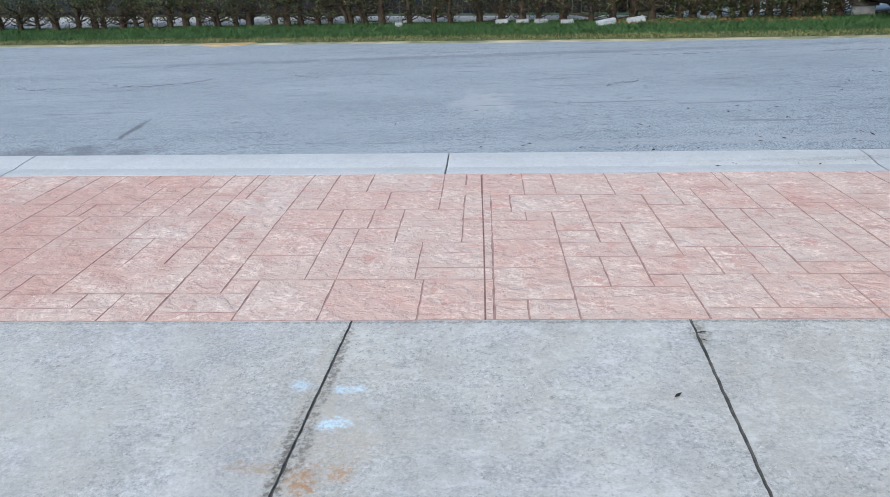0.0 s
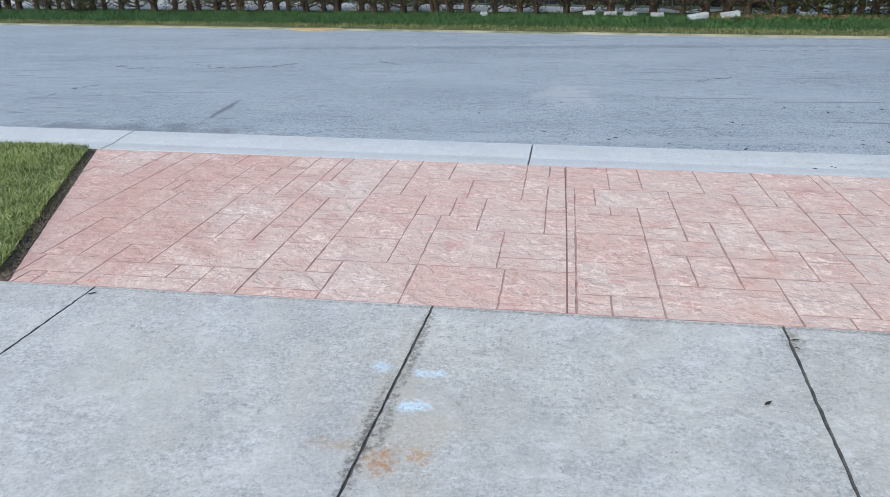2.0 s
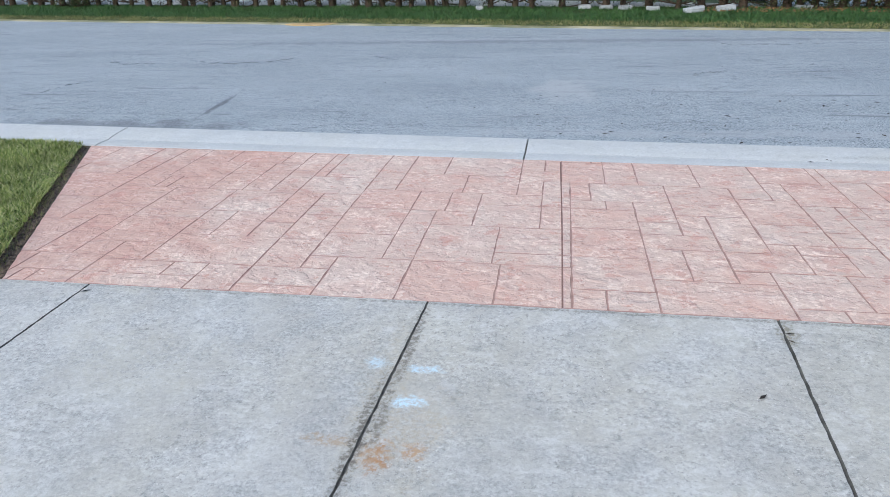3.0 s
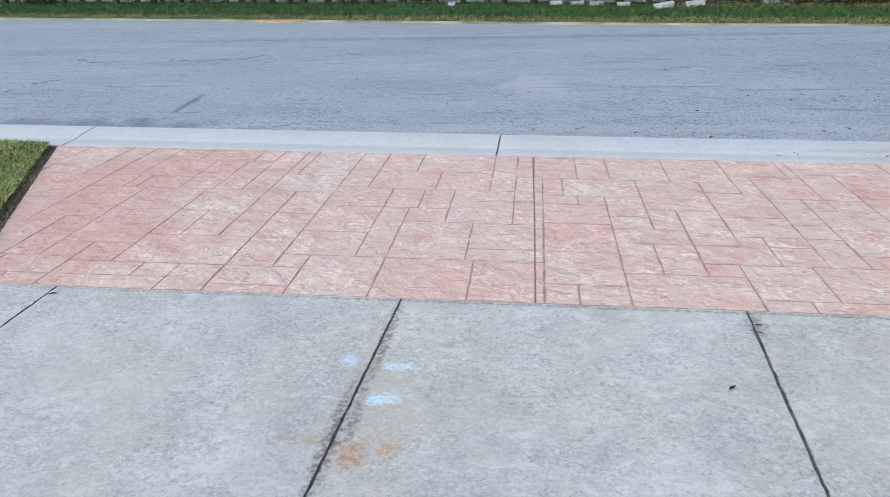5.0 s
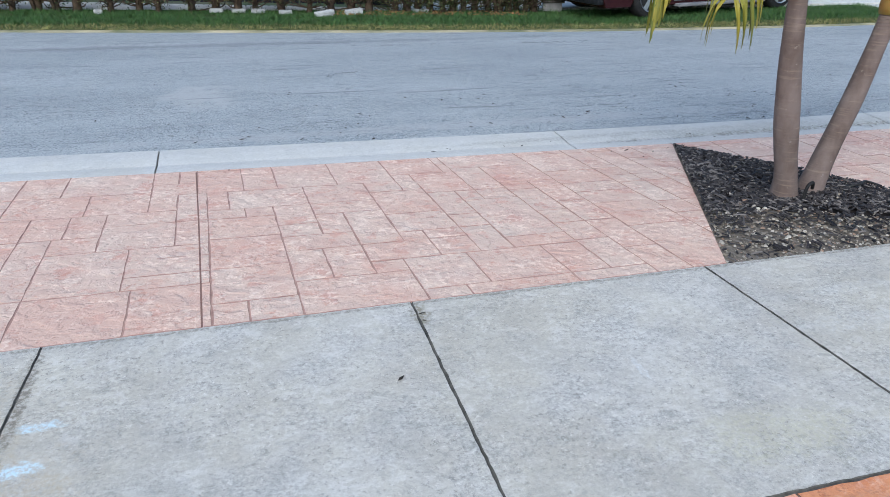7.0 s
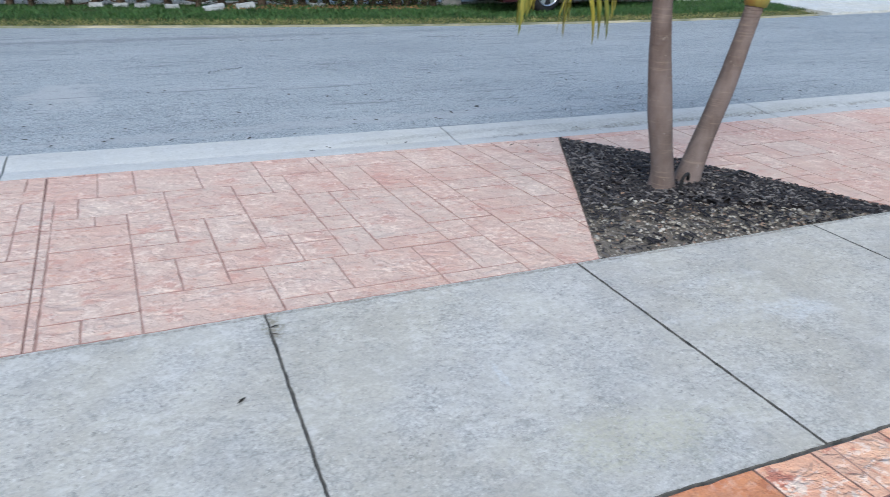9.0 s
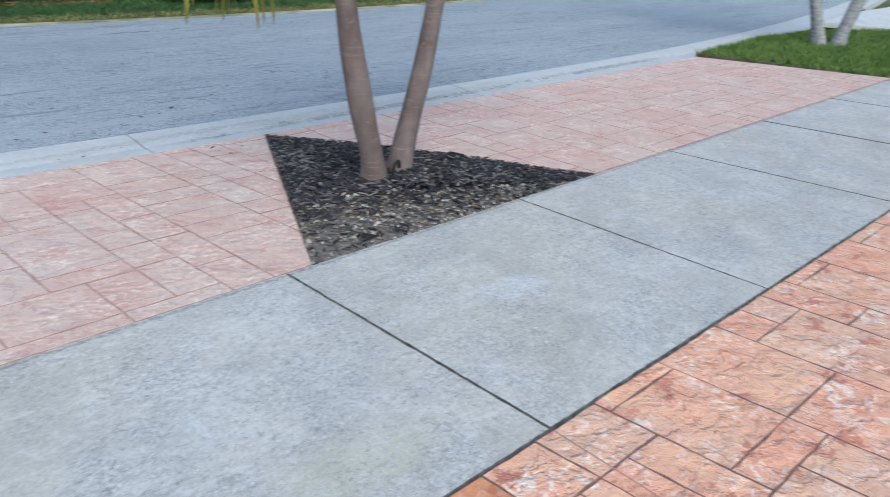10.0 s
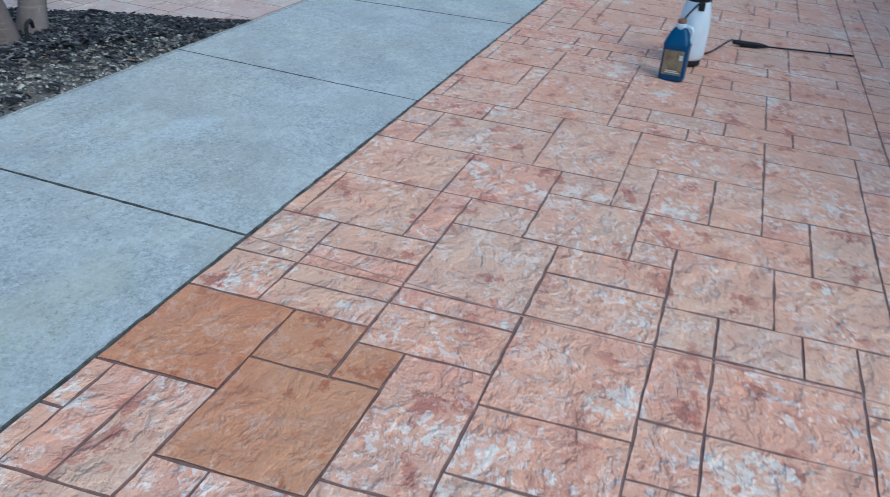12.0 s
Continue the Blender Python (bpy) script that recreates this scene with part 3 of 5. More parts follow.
for i in range(len(J_FAR) - 1):
    quad = [(J_NEAR[i], SIDE), (J_NEAR[i + 1], SIDE), (J_FAR[i + 1], 0.022), (J_FAR[i], 0.022)]
    quad = shrink(quad, 0.0025 if J_FAR[i] < 3.0 else 0.004 if J_FAR[i] < 6.0 else 0.008)
    v, f = slab_geometry(quad, 0.05, 0.0028, 0.0022, 0.03, rng)
    me = mesh_from("slab", v, f, [M_WALK, M_GROOVE])
    me.polygons.foreach_set("material_index", [0] + [1] * (len(f) - 1))
    part("slab", me, sidewalk, m=pose(0, 0, rng.uniform(-0.001, 0.001)))

# ---- stamped concrete ----
# joints of the stamp, in metres along and across: courses across, pieces along
APRON_COURSES = {
    (0.00, 0.15): [(-2.24, -2.14), (-2.14, -1.90), (-1.90, -1.25)],
    (0.00, 0.22): [(0.66, 0.82), (0.82, 1.05)],
    (0.00, 0.30): [(-1.25, -1.00)],
    (0.00, 0.36): [(1.05, 1.62)],
    (0.00, 0.45): [(-0.58, -0.17), (-0.17, 0.30), (0.30, 0.66)],
    (0.10, 0.30): [(-1.00, -0.58)],
    (0.13, 0.50): [(1.62, 1.96), (1.96, 2.38), (2.38, 2.60)],
    (0.15, 0.30): [(-1.90, -1.45), (-1.45, -1.25)],
    (0.15, 0.34): [(-2.31, -1.90)],
    (0.22, 0.59): [(0.66, 1.05)],
    (0.30, 0.45): [(-0.74, -0.58)],
    (0.30, 0.52): [(-1.90, -1.65)],
    (0.30, 0.65): [(-1.65, -1.00), (-1.00, -0.74)],
    (0.34, 0.87): [(-2.35, -2.12)],
    (0.36, 0.50): [(1.45, 1.62)],
    (0.36, 0.73): [(1.05, 1.24), (1.24, 1.45)],
    (0.45, 0.59): [(0.25, 0.66)],
    (0.45, 0.76): [(-0.74, -0.34)],
    (0.45, 0.94): [(-0.17, 0.25)],
    (0.45, 1.15): [(-0.34, -0.17)],
    (0.50, 0.73): [(1.45, 1.83), (1.83, 2.05)],
    (0.50, 0.86): [(2.05, 2.24)],
    (0.52, 0.87): [(-2.12, -1.65)],
    (0.59, 0.79): [(0.25, 0.66)],
    (0.59, 0.98): [(0.66, 1.05)],
    (0.65, 1.01): [(-1.65, -1.45), (-1.45, -1.21), (-1.00, -0.74)],
    (0.73, 0.86): [(1.69, 1.83), (1.83, 2.05)],
    (0.73, 0.93): [(1.05, 1.45)],
    (0.73, 1.24): [(1.45, 1.69)],
    (0.76, 1.15): [(-0.74, -0.34)],
    (0.79, 0.94): [(0.25, 0.66)],
    (0.86, 1.15): [(1.69, 2.05)],
    (0.87, 1.01): [(-2.12, -1.65)],
    (0.87, 1.06): [(-2.57, -2.12)],
    (0.93, 1.11): [(1.05, 1.28)],
    (0.93, 1.24): [(1.28, 1.45)],
    (0.94, 1.15): [(-0.17, 0.08)],
    (0.94, 1.29): [(0.08, 0.48), (0.48, 0.66)],
    (0.98, 1.28): [(0.66, 1.05)],
    (1.01, 1.37): [(-2.12, -1.65), (-1.65, -1.21)],
    (1.11, 1.43): [(1.05, 1.28)],
    (1.15, 1.48): [(-0.74, -0.34), (-0.34, -0.12), (-0.12, 0.08)],
    (1.15, 1.56): [(1.69, 2.05)],
    (1.24, 1.43): [(1.28, 1.69)],
    (1.28, 1.43): [(0.66, 0.88), (0.88, 1.05)],
    (1.29, 1.48): [(0.08, 0.48)],
    (1.29, 1.76): [(0.48, 0.66)],
    (1.37, 1.59): [(-2.21, -1.88)],
    (1.37, 1.68): [(-1.88, -1.62)],
    (1.37, 1.69): [(-1.21, -0.74)],
    (1.37, 1.73): [(-1.62, -1.41)],
    (1.43, 1.76): [(0.66, 0.79), (0.79, 1.28), (1.28, 1.69)],
    (1.48, 1.69): [(-0.74, -0.53)],
    (1.48, 1.76): [(0.31, 0.48)],
    (1.48, 1.83): [(-0.53, -0.06), (-0.06, 0.31)],
    (1.56, 1.76): [(1.69, 1.92)],
    (1.56, 1.89): [(1.92, 2.05)],
    (1.59, 1.93): [(-2.34, -1.88)],
    (1.69, 2.30): [(-1.12, -0.74)],
    (1.76, 1.97): [(0.31, 0.60)],
    (1.76, 2.30): [(0.90, 1.12), (1.12, 1.52), (1.52, 1.92)],
    (1.83, 2.30): [(-0.74, -0.53), (-0.53, -0.25), (-0.25, 0.31)],
    (1.89, 2.30): [(1.92, 2.31)],
    (1.93, 2.30): [(-2.34, -2.05), (-2.05, -1.59)],
    (1.97, 2.30): [(0.31, 0.48), (0.48, 0.60)],
}
DRIVE_COURSES = {
    (-3.63, -3.38): [(3.69, 4.14)],
    (-3.63, -3.24): [(3.28, 3.69)],
    (-3.63, -3.19): [(4.14, 4.75)],
    (-3.50, -3.33): [(3.05, 3.28)],
    (-3.50, -3.06): [(2.47, 2.70), (2.70, 3.05)],
    (-3.38, -2.72): [(3.69, 3.94)],
    (-3.33, -3.06): [(3.05, 3.28)],
    (-3.24, -2.88): [(3.28, 3.69)],
    (-3.19, -2.98): [(3.94, 4.40)],
    (-3.19, -2.58): [(4.40, 4.83)],
    (-3.06, -2.88): [(2.47, 2.70), (2.70, 3.05), (3.05, 3.28)],
    (-2.98, -2.72): [(3.94, 4.40)],
    (-2.88, -2.72): [(3.53, 3.69)],
    (-2.88, -2.46): [(2.34, 2.60), (2.60, 3.05), (3.05, 3.33), (3.33, 3.53)],
    (-2.72, -2.58): [(3.94, 4.40)],
    (-2.72, -2.32): [(3.53, 3.94)],
    (-2.58, -2.32): [(3.94, 4.18)],
    (-2.58, -2.18): [(4.18, 4.83)],
    (-2.46, -2.20): [(2.22, 2.73)],
    (-2.46, -2.05): [(2.73, 2.95), (2.95, 3.05), (3.05, 3.53)],
    (-2.32, -2.05): [(3.53, 3.76)],
    (-2.32, -1.92): [(3.76, 4.18)],
    (-2.20, -2.05): [(2.56, 2.73)],
    (-2.20, -1.81): [(2.16, 2.56)],
    (-2.05, -1.92): [(3.36, 3.76)],
    (-2.05, -1.81): [(2.56, 2.81)],
    (-2.05, -1.68): [(2.81, 2.95), (2.95, 3.05), (3.05, 3.19), (3.19, 3.36)],
    (-1.96, -1.81): [(2.02, 2.16)],
    (-1.92, -1.51): [(3.36, 3.76)],
    (-1.92, -1.40): [(3.76, 4.18)],
    (-1.81, -1.64): [(2.02, 2.41)],
    (-1.81, -1.40): [(2.41, 2.81)],
    (-1.68, -1.40): [(2.81, 3.05), (3.05, 3.36)],
    (-1.62, -1.40): [(2.41, 2.22)],
    (-1.51, -1.40): [(3.36, 3.76)],
}


def courses(plan):
    """Rectangles (x0, x1, y0, y1) of a plan of courses."""
    return [(x0, x1, y0, y1) for (y0, y1), pieces in plan.items() for x0, x1 in pieces]


def fill(laid, x0, x1, y0, y1, seed, unit=0.2):
    """Pieces of the same sizes for what a plan leaves open, fitted to the joints round them."""
    r = random.Random(seed)

    def lines(lo, hi, own):
        out = sorted({lo, hi} | {q for q in own if lo < q < hi})
        step = lo + unit
        while step < hi:
            if min(abs(step - q) for q in out) > 0.06:
                out.append(step)
            step += unit
        return sorted(out)

    us = lines(x0, x1, [q for t in laid for q in t[:2]])
    vs = lines(y0, y1, [q for t in laid for q in t[2:]])
    nu, nv = len(us) - 1, len(vs) - 1
    taken = set()
    for i in range(nu):
        for j in range(nv):
            cu, cv = (us[i] + us[i + 1]) / 2, (vs[j] + vs[j + 1]) / 2
            if any(a < cu < b and c < cv < d for a, b, c, d in laid):
                taken.add((i, j))
    out = []
    for j in range(nv):
        for i in range(nu):
            if (i, j) in taken:
                continue
            w, h = r.choice([(1, 1), (2, 1), (2, 2), (2, 2), (1, 2), (3, 2), (2, 1), (2, 3)])
            a = i + 1
            while a < nu and (a, j) not in taken and (us[a + 1] - us[i] < unit * w * 1.1 or us[a + 1] - us[a] < 0.05):
                a += 1
            b = j + 1
            while b < nv and all((q, b) not in taken for q in range(i, a)) and (vs[b + 1] - vs[j] < unit * h * 1.1 or vs[b + 1] - vs[b] < 0.05):
                b += 1
            taken |= {(p, q) for p in range(i, a) for q in range(j, b)}
            out.append((us[i], us[a], vs[j], vs[b]))
    return out


def ashlar(x0, x1, y0, y1, seed):
    """A random ashlar of the same sizes for the rest."""
    r, u = random.Random(seed), 0.18
    nx, ny = max(1, round((x1 - x0) / u)), max(1, round((y1 - y0) / u))
    ux, uy = (x1 - x0) / nx, (y1 - y0) / ny
    used, out = set(), []
    for j in range(ny):
        for i in range(nx):
            if (i, j) in used:
                continue
            w, h = r.choice([(1, 1), (2, 1), (2, 2), (2, 2), (1, 2), (3, 2), (2, 1), (2, 3)])
            ww = 1
            while ww < w and i + ww < nx and (i + ww, j) not in used:
                ww += 1
            h = min(h, ny - j)
            used |= {(i + a, j + b) for a in range(ww) for b in range(h)}
            out.append((x0 + i * ux, x0 + (i + ww) * ux, y0 + j * uy, y0 + (j + h) * uy))
    return out


def cut_by(poly, lines):
    for x, y, nx, ny in lines:
        if len(poly) >= 3:
            poly = clip(poly, x, y, nx, ny)
    return poly


def side_of(ax, ay, bx, by):
    """The line through two points, keeping what lies to its left."""
    return ax, ay, -(by - ay), bx - ax


SHARED = {}
TILT = -math.degrees(math.atan(0.05 / 2.2))


def skew(u, v):
    """The apron's courses turn slowly from the sidewalk's line into the gutter's."""
    x = u - (0.012 + 0.025 * u) * v
    return x, v * (1 - 0.028 * (x - 0.6))


def skew_drive(u, v):
    """The driveway's cross joints run askew to the sidewalk."""
    return u - 0.125 * (v + 1.44), v


def lay(parent, rects, cuts, material, seed, sloped, gutter_end=False, loose=None, bent=None, joint=M_JOINT, gap=0.0016):
    """Lay stamped pieces: whole ones share meshes; loose(x, y) picks those that are joined into one far part."""
    r, far_v, far_f = random.Random(seed), [], []
    for x0, x1, y0, y1 in rects:
        cx, cy = (x0 + x1) / 2, (y0 + y1) / 2
        rect = [(x0, y0), (x1, y0), (x1, y1), (x0, y1)]
        if bent:
            rect = [bent(*q) for q in rect]
            cx, cy = bent(cx, cy)
        poly = cut_by(rect, cuts)
        if gutter_end and len(poly) >= 3:
            g = 0.05
            poly = clip(poly, cx, kerb_near(cx) - 0.003, (kerb_near(cx + g) - kerb_near(cx - g)) / (2 * g), -1)
        if len(poly) < 3 or area(poly) < 0.0012:
            continue
        whole = poly == rect and not bent
        key = (round(x1 - x0, 2), round(y1 - y0, 2), r.randrange(3), material.name) if whole else None
        if key in SHARED and not (loose and loose(cx, cy)):
            me = SHARED[key]
        else:
            local = shrink([(x - cx, y - cy) for x, y in poly], gap)
            if len(local) < 3 or area(local) < 0.0006:
                continue
            g = slab_geometry(local, 0.010, 0.0026 if gap < 0.002 else 0.0018, 0.0016 if gap < 0.002 else 0.003, 0.06, r)
            if g is None:
                continue
            if loose and loose(cx, cy):
                base = len(far_v)
                far_v += [(x + cx, y + cy, z + (fall(cy) if sloped else 0)) for x, y, z in g[0]]
                far_f += [tuple(base + q for q in f) for f in g[1]]
                continue
            me = mesh_from("stamped_tile", *g, [material, joint])
            me.polygons.foreach_set("material_index", [0] + [1] * (len(g[1]) - 1))
            if key:
                SHARED[key] = me
        part("stamped_tile", me, parent, m=pose(cx, cy, (fall(cy) if sloped else 0) + r.uniform(-0.0006, 0.001), TILT if sloped else 0))
    if far_v:
        me = mesh_from("far_tiles", far_v, far_f, [material, joint])
        me.polygons.foreach_set("material_index", [0 if abs(q.normal.z) > 0.99 else 1 for q in me.polygons])
        part("far_tiles", me, parent, kind="stuff")


LAWN_EDGE = ((-2.262, 0.018), (-3.40, 2.46))
BED = ((3.187, 0.018), (4.14, 2.085), (5.36, 0.018))
ISLAND = ((10.82, 0.018), (10.17, 2.085))
top = [(x, kerb_near(x)) for x in np.linspace(4.12, -3.38, 24)]
apron = sheet("apron", [LAWN_EDGE[0], BED[0], BED[1], *top], lambda y: fall(y) - 0.002, M_APRONJOINT, "pink stamped concrete apron with brown joints", "driveway apron")
top = [(x, kerb_near(x)) for x in np.linspace(10.17, 4.16, 20)]
apron_east = sheet("apron_east", [BED[2], ISLAND[0], *top], lambda y: fall(y) - 0.002, M_APRONJOINT, "pink stamped concrete apron beyond the planting bed", "driveway apron")
driveway = sheet("driveway", [(-3.0, -7.5), (12.15, -7.5), (12.15, SIDE - 0.013), (-3.0, SIDE - 0.013)], lambda y: -0.002, M_JOINT, "orange-pink stamped concrete driveway, chalky and blotched", "driveway")

# ---- an unseen wall, added to close and shade the driveway ----
wall_poly = [(3.4, -6.3), (13.0, -6.3), (13.0, -6.1), (3.4, -6.1)]
sheet("house_wall", wall_poly, lambda y: 2.8, M_STUCCO, "plain pale stucco wall, unseen, added to shade the driveway", "wall", 2.86)

# ---- grass ----
def blades(name, poly, count, height, width, z_of, material, label, category, seed, parent=None, clumps=0.0):
    r = np.random.default_rng(seed)
    xs, ys = [p[0] for p in poly], [p[1] for p in poly]
    verts, faces = [], []
    while len(faces) < count:
        x, y = r.uniform(min(xs), max(xs)), r.uniform(min(ys), max(ys))
        if not inside(poly, x, y):
            continue
        lift = 0.75 + 0.5 * noise.noise((x * 2.3, y * 2.3, seed)) if clumps else 1.0
        h = height * r.uniform(0.5, 1.15) * max(0.35, lift)
        a, lean = r.uniform(0, 6.283), height * r.uniform(0.2, 1.2)
        b = r.uniform(0, 6.283)
        z = z_of(x, y) - 0.006
        dx, dy = math.cos(a) * width / 2, math.sin(a) * width / 2
        k = len(verts)
        verts += [(x - dx, y - dy, z), (x + dx, y + dy, z), (x + math.cos(b) * lean, y + math.sin(b) * lean, z + h)]
        faces.append((k, k + 1, k + 2))
    me = mesh_from(name, verts, faces, material)
    if parent:
        return part(name, me, parent, label, kind="stuff")
    return tagged(new(name, me), label, category, kind="stuff")


lawn_poly = [(-9, 0.018), LAWN_EDGE[0], LAWN_EDGE[1]] + [(x, kerb_near(x)) for x in np.linspace(-3.6, -9, 12)]
sheet("lawn_bed", lawn_poly, lambda y: fall(y) - 0.004, M_SOIL, "dark bare soil along the lawn's cut edge", "soil")
turf = [(-8.9, 0.06), (-2.42, 0.05), (-3.46, 2.36)] + [(x, kerb_near(x) - 0.05) for x in np.linspace(-3.7, -8.9, 10)]
sheet("lawn_turf", turf, lambda y: fall(y) + 0.03, M_TURF, "matted turf under the lawn", "lawn", 0.05)
near_turf = [(-5.6, 0.06), (-2.345, 0.05), (-3.43, 2.4), (-3.7, kerb_near(-3.7) - 0.03), (-5.6, kerb_near(-5.6) - 0.03)]
blades("grass", near_turf, 80000, 0.042, 0.009, lambda x, y: fall(y) + 0.036 + 0.012 * noise.noise((x * 6, y * 6, 3)), M_BLADE, "thick green lawn grass with pale tips", "grass", 11, clumps=1)

loose_edge = [(-2.5, 0.03), (-2.29, 0.03), (-3.40, 2.42), (-3.62, 2.42)]
blades("grass", loose_edge, 1500, 0.04, 0.008, lambda x, y: fall(y) - 0.008, M_DRYBLADE, "sparse half-dry grass creeping over the lawn's earth edge", "grass", 17)

sheet("yard", [(-16, -7.5), (-3.01, -7.5), (-3.01, SIDE - 0.013), (-16, SIDE - 0.013)], lambda y: -0.01, M_TURF, "mown yard beside the driveway", "lawn")

isle = [(10.86, 0.03), (12.5, 0.06), (16.6, 0.3), (16.35, 0.72), (15.2, 1.55), (13.9, 2.16), (12.4, 2.3), (10.22, 2.1)]
sheet("island_turf", isle, lambda y: -0.02, M_SOIL, "low grass island with a cut earth edge", "lawn", 0.1)
blades("grass", isle, 26000, 0.075, 0.014, lambda x, y: -0.02, M_ISLEBLADE, "short bright green grass on the island", "grass", 12)

VX = [-24, -18] + [-14 + 0.5 * i for i in range(54)]
strip("verge_soil", VX, [(lambda x: road_far(x) + 0.002, -0.045), (lambda x: road_far(x) + 0.1, -0.035), (lambda x: road_far(x) + 0.5, -0.005), (lambda x: road_far(x) + 1.9, 0.01)], M_TURF, "grassy verge soil", "verge")
strip("verge_edge", VX, [(lambda x: road_far(x) - 0.02 + 0.03 * noise.noise((x * 1.7, 0, 0)), -0.044), (lambda x: road_far(x) + 0.03, -0.035), (lambda x: road_far(x) + 0.07, -0.032)], M_SAND, "sandy crumbling edge of the verge", "verge", 0.05)


bare = [(-3.75 + 0.42 * math.cos(a) * (1 + 0.2 * math.sin(3 * a)), road_far(-3.75) - 0.03 + 0.11 * math.sin(a)) for a in np.linspace(0, 6.1, 18)]
sheet("bare_patch", bare, lambda y: -0.028, plain("orange_sand", (0.42, 0.29, 0.13), (0.52, 0.38, 0.2), 9, 0.95, 0.4), "bare orange sand spilling onto the asphalt", "sand", 0.03)


def verge_z(x, y):
    d = y - road_far(x)
    return -0.03 + 0.035 * min(1, d / 0.6)


def verge_band(a, b):
    xs = np.linspace(-14, 12.6, 40)
    return [(x, road_far(x) + a) for x in xs] + [(x, road_far(x) + b) for x in xs[::-1]]


blades("grass", verge_band(0.35, 1.85), 60000, 0.075, 0.013, verge_z, M_VERGE, "deep green long grass of the far verge", "grass", 13, clumps=1)
blades("grass", verge_band(0.04, 0.45), 16000, 0.04, 0.012, verge_z, M_DRYBLADE, "dry yellowish grass along the street edge", "grass", 14, clumps=1)

def fence_y(x):
    return 11.0 - 0.285 * x


# ---- behind the verge: a pale path, then the dark fence ----
strip("far_path", VX, [(lambda x: road_far(x) + 1.88, 0.012), (lambda x: max(road_far(x) + 1.95, fence_y(x)), 0.014)], M_LIGHT, "pale concrete path behind the hedge", "path")
sheet("far_driveway", [(3.7, road_far(3.7) + 1.97), (16, road_far(14) + 1.97), (40, 11.5), (40, 40), (3.7, 40)], lambda y: 0.008, M_LIGHT, "wide pale concrete driveway across the street", "driveway")
sheet("far_drive_mouth", [(12.9, road_far(12.9) + 0.03), (24, road_far(24) + 0.03), (24, 12), (12.9, 10.4)], lambda y: -0.02, M_LIGHT, "pale concrete driveway mouth", "driveway")

# ---- the planting bed: dark mulch, gritty soil, pebbles ----
bed_poly = [BED[0], BED[2], BED[1]]
sheet("planting_bed", bed_poly, lambda y: -0.012 - 0.022 * max(0, y), M_GRAVELSOIL, "gritty pale soil of the triangular bed", "planting bed", 0.1)


def mulch_z(x, y):
    d = math.hypot(x - 4.25, y - 0.9)
    return -0.012 - 0.022 * max(0, y) + 0.03 * max(0.0, 1 - (d / 1.15) ** 2)


mr = np.random.default_rng(21)
chips_v, chips_f = [], []
while len(chips_f) < 6 * 4600:
    x, y = mr.uniform(3.2, 5.4), mr.uniform(0, 2.1)
    if not inside(bed_poly, x, y):
        continue
    near_tip = y < 0.66 - 0.5 * max(0.0, x - 3.95)
    if near_tip and mr.random() > 0.14 + 0.5 * max(0.0, (y - 0.3) / 0.4) + 0.3 * max(0.0, x - 4.0):
        continue
    big = mr.random() < 0.14
    L, W, H = mr.uniform(0.02, 0.06) * (1.5 if big else 1), mr.uniform(0.006, 0.014) * (1.6 if big else 1), mr.uniform(0.004, 0.009)
    m = pose(x, y, mulch_z(x, y) + mr.uniform(0.002, 0.014), mr.uniform(-30, 30), mr.uniform(-22, 22), mr.uniform(0, 360))
    k = len(chips_v)
    for sx, sy, sz in ((-1, -1, -1), (1, -.7, -1), (1, .7, -1), (-1, 1, -1), (-.8, -.7, 1), (.8, -.5, 1), (.7, .6, 1), (-.9, .6, 1)):
        v = m @ Vector((sx * L / 2, sy * W / 2, sz * H / 2))
        if not inside(bed_poly, v.x, v.y):
            v.x, v.y = x, y
        chips_v.append(v)
    chips_f += [tuple(k + q for q in f) for f in ((0, 3, 2, 1), (4, 5, 6, 7), (0, 1, 5, 4), (1, 2, 6, 5), (2, 3, 7, 6), (3, 0, 4, 7))]
tagged(new("mulch", mesh_from("mulch", chips_v, chips_f, M_MULCH)), "near-black wood mulch chips heaped round the palm", "mulch", kind="stuff")
sheet("mulch_ground", shrink([BED[1], (3.66, 0.98), (3.95, 0.62), (4.55, 0.3), (5.2, 0.06), (5.33, 0.05)], 0.015), lambda y: -0.007 - 0.022 * max(0, y), plain("dark_mulch_soil", (0.012, 0.01, 0.01), (0.035, 0.028, 0.024), 18, 0.95, 0.6), "dark damp soil under the mulch", "soil", 0.02)


def pebbles(name, spots, material, label, seed):
    r, verts, faces = random.Random(seed), [], []
    for x, y, z, s in spots:
        k = len(verts)
        m = pose(x, y, z, 0, 0, r.uniform(0, 360))
        ring = [(math.cos(a) * s * r.uniform(0.7, 1.2), math.sin(a) * s * r.uniform(0.5, 0.9)) for a in (0, 1.05, 2.1, 3.14, 4.2, 5.2)]
        verts += [m @ Vector((px, py, 0)) for px, py in ring]
        verts += [m @ Vector((px * 0.6, py * 0.6, s * 0.55)) for px, py in ring]
        verts.append(m @ Vector((0, 0, s * 0.68)))
        faces += [(k + i, k + (i + 1) % 6, k + 6 + (i + 1) % 6, k + 6 + i) for i in range(6)]
        faces += [(k + 6 + i, k + 6 + (i + 1) % 6, k + 12) for i in range(6)]
    return tagged(new(name, mesh_from(name, verts, faces, material)), label, "pebbles", kind="stuff")


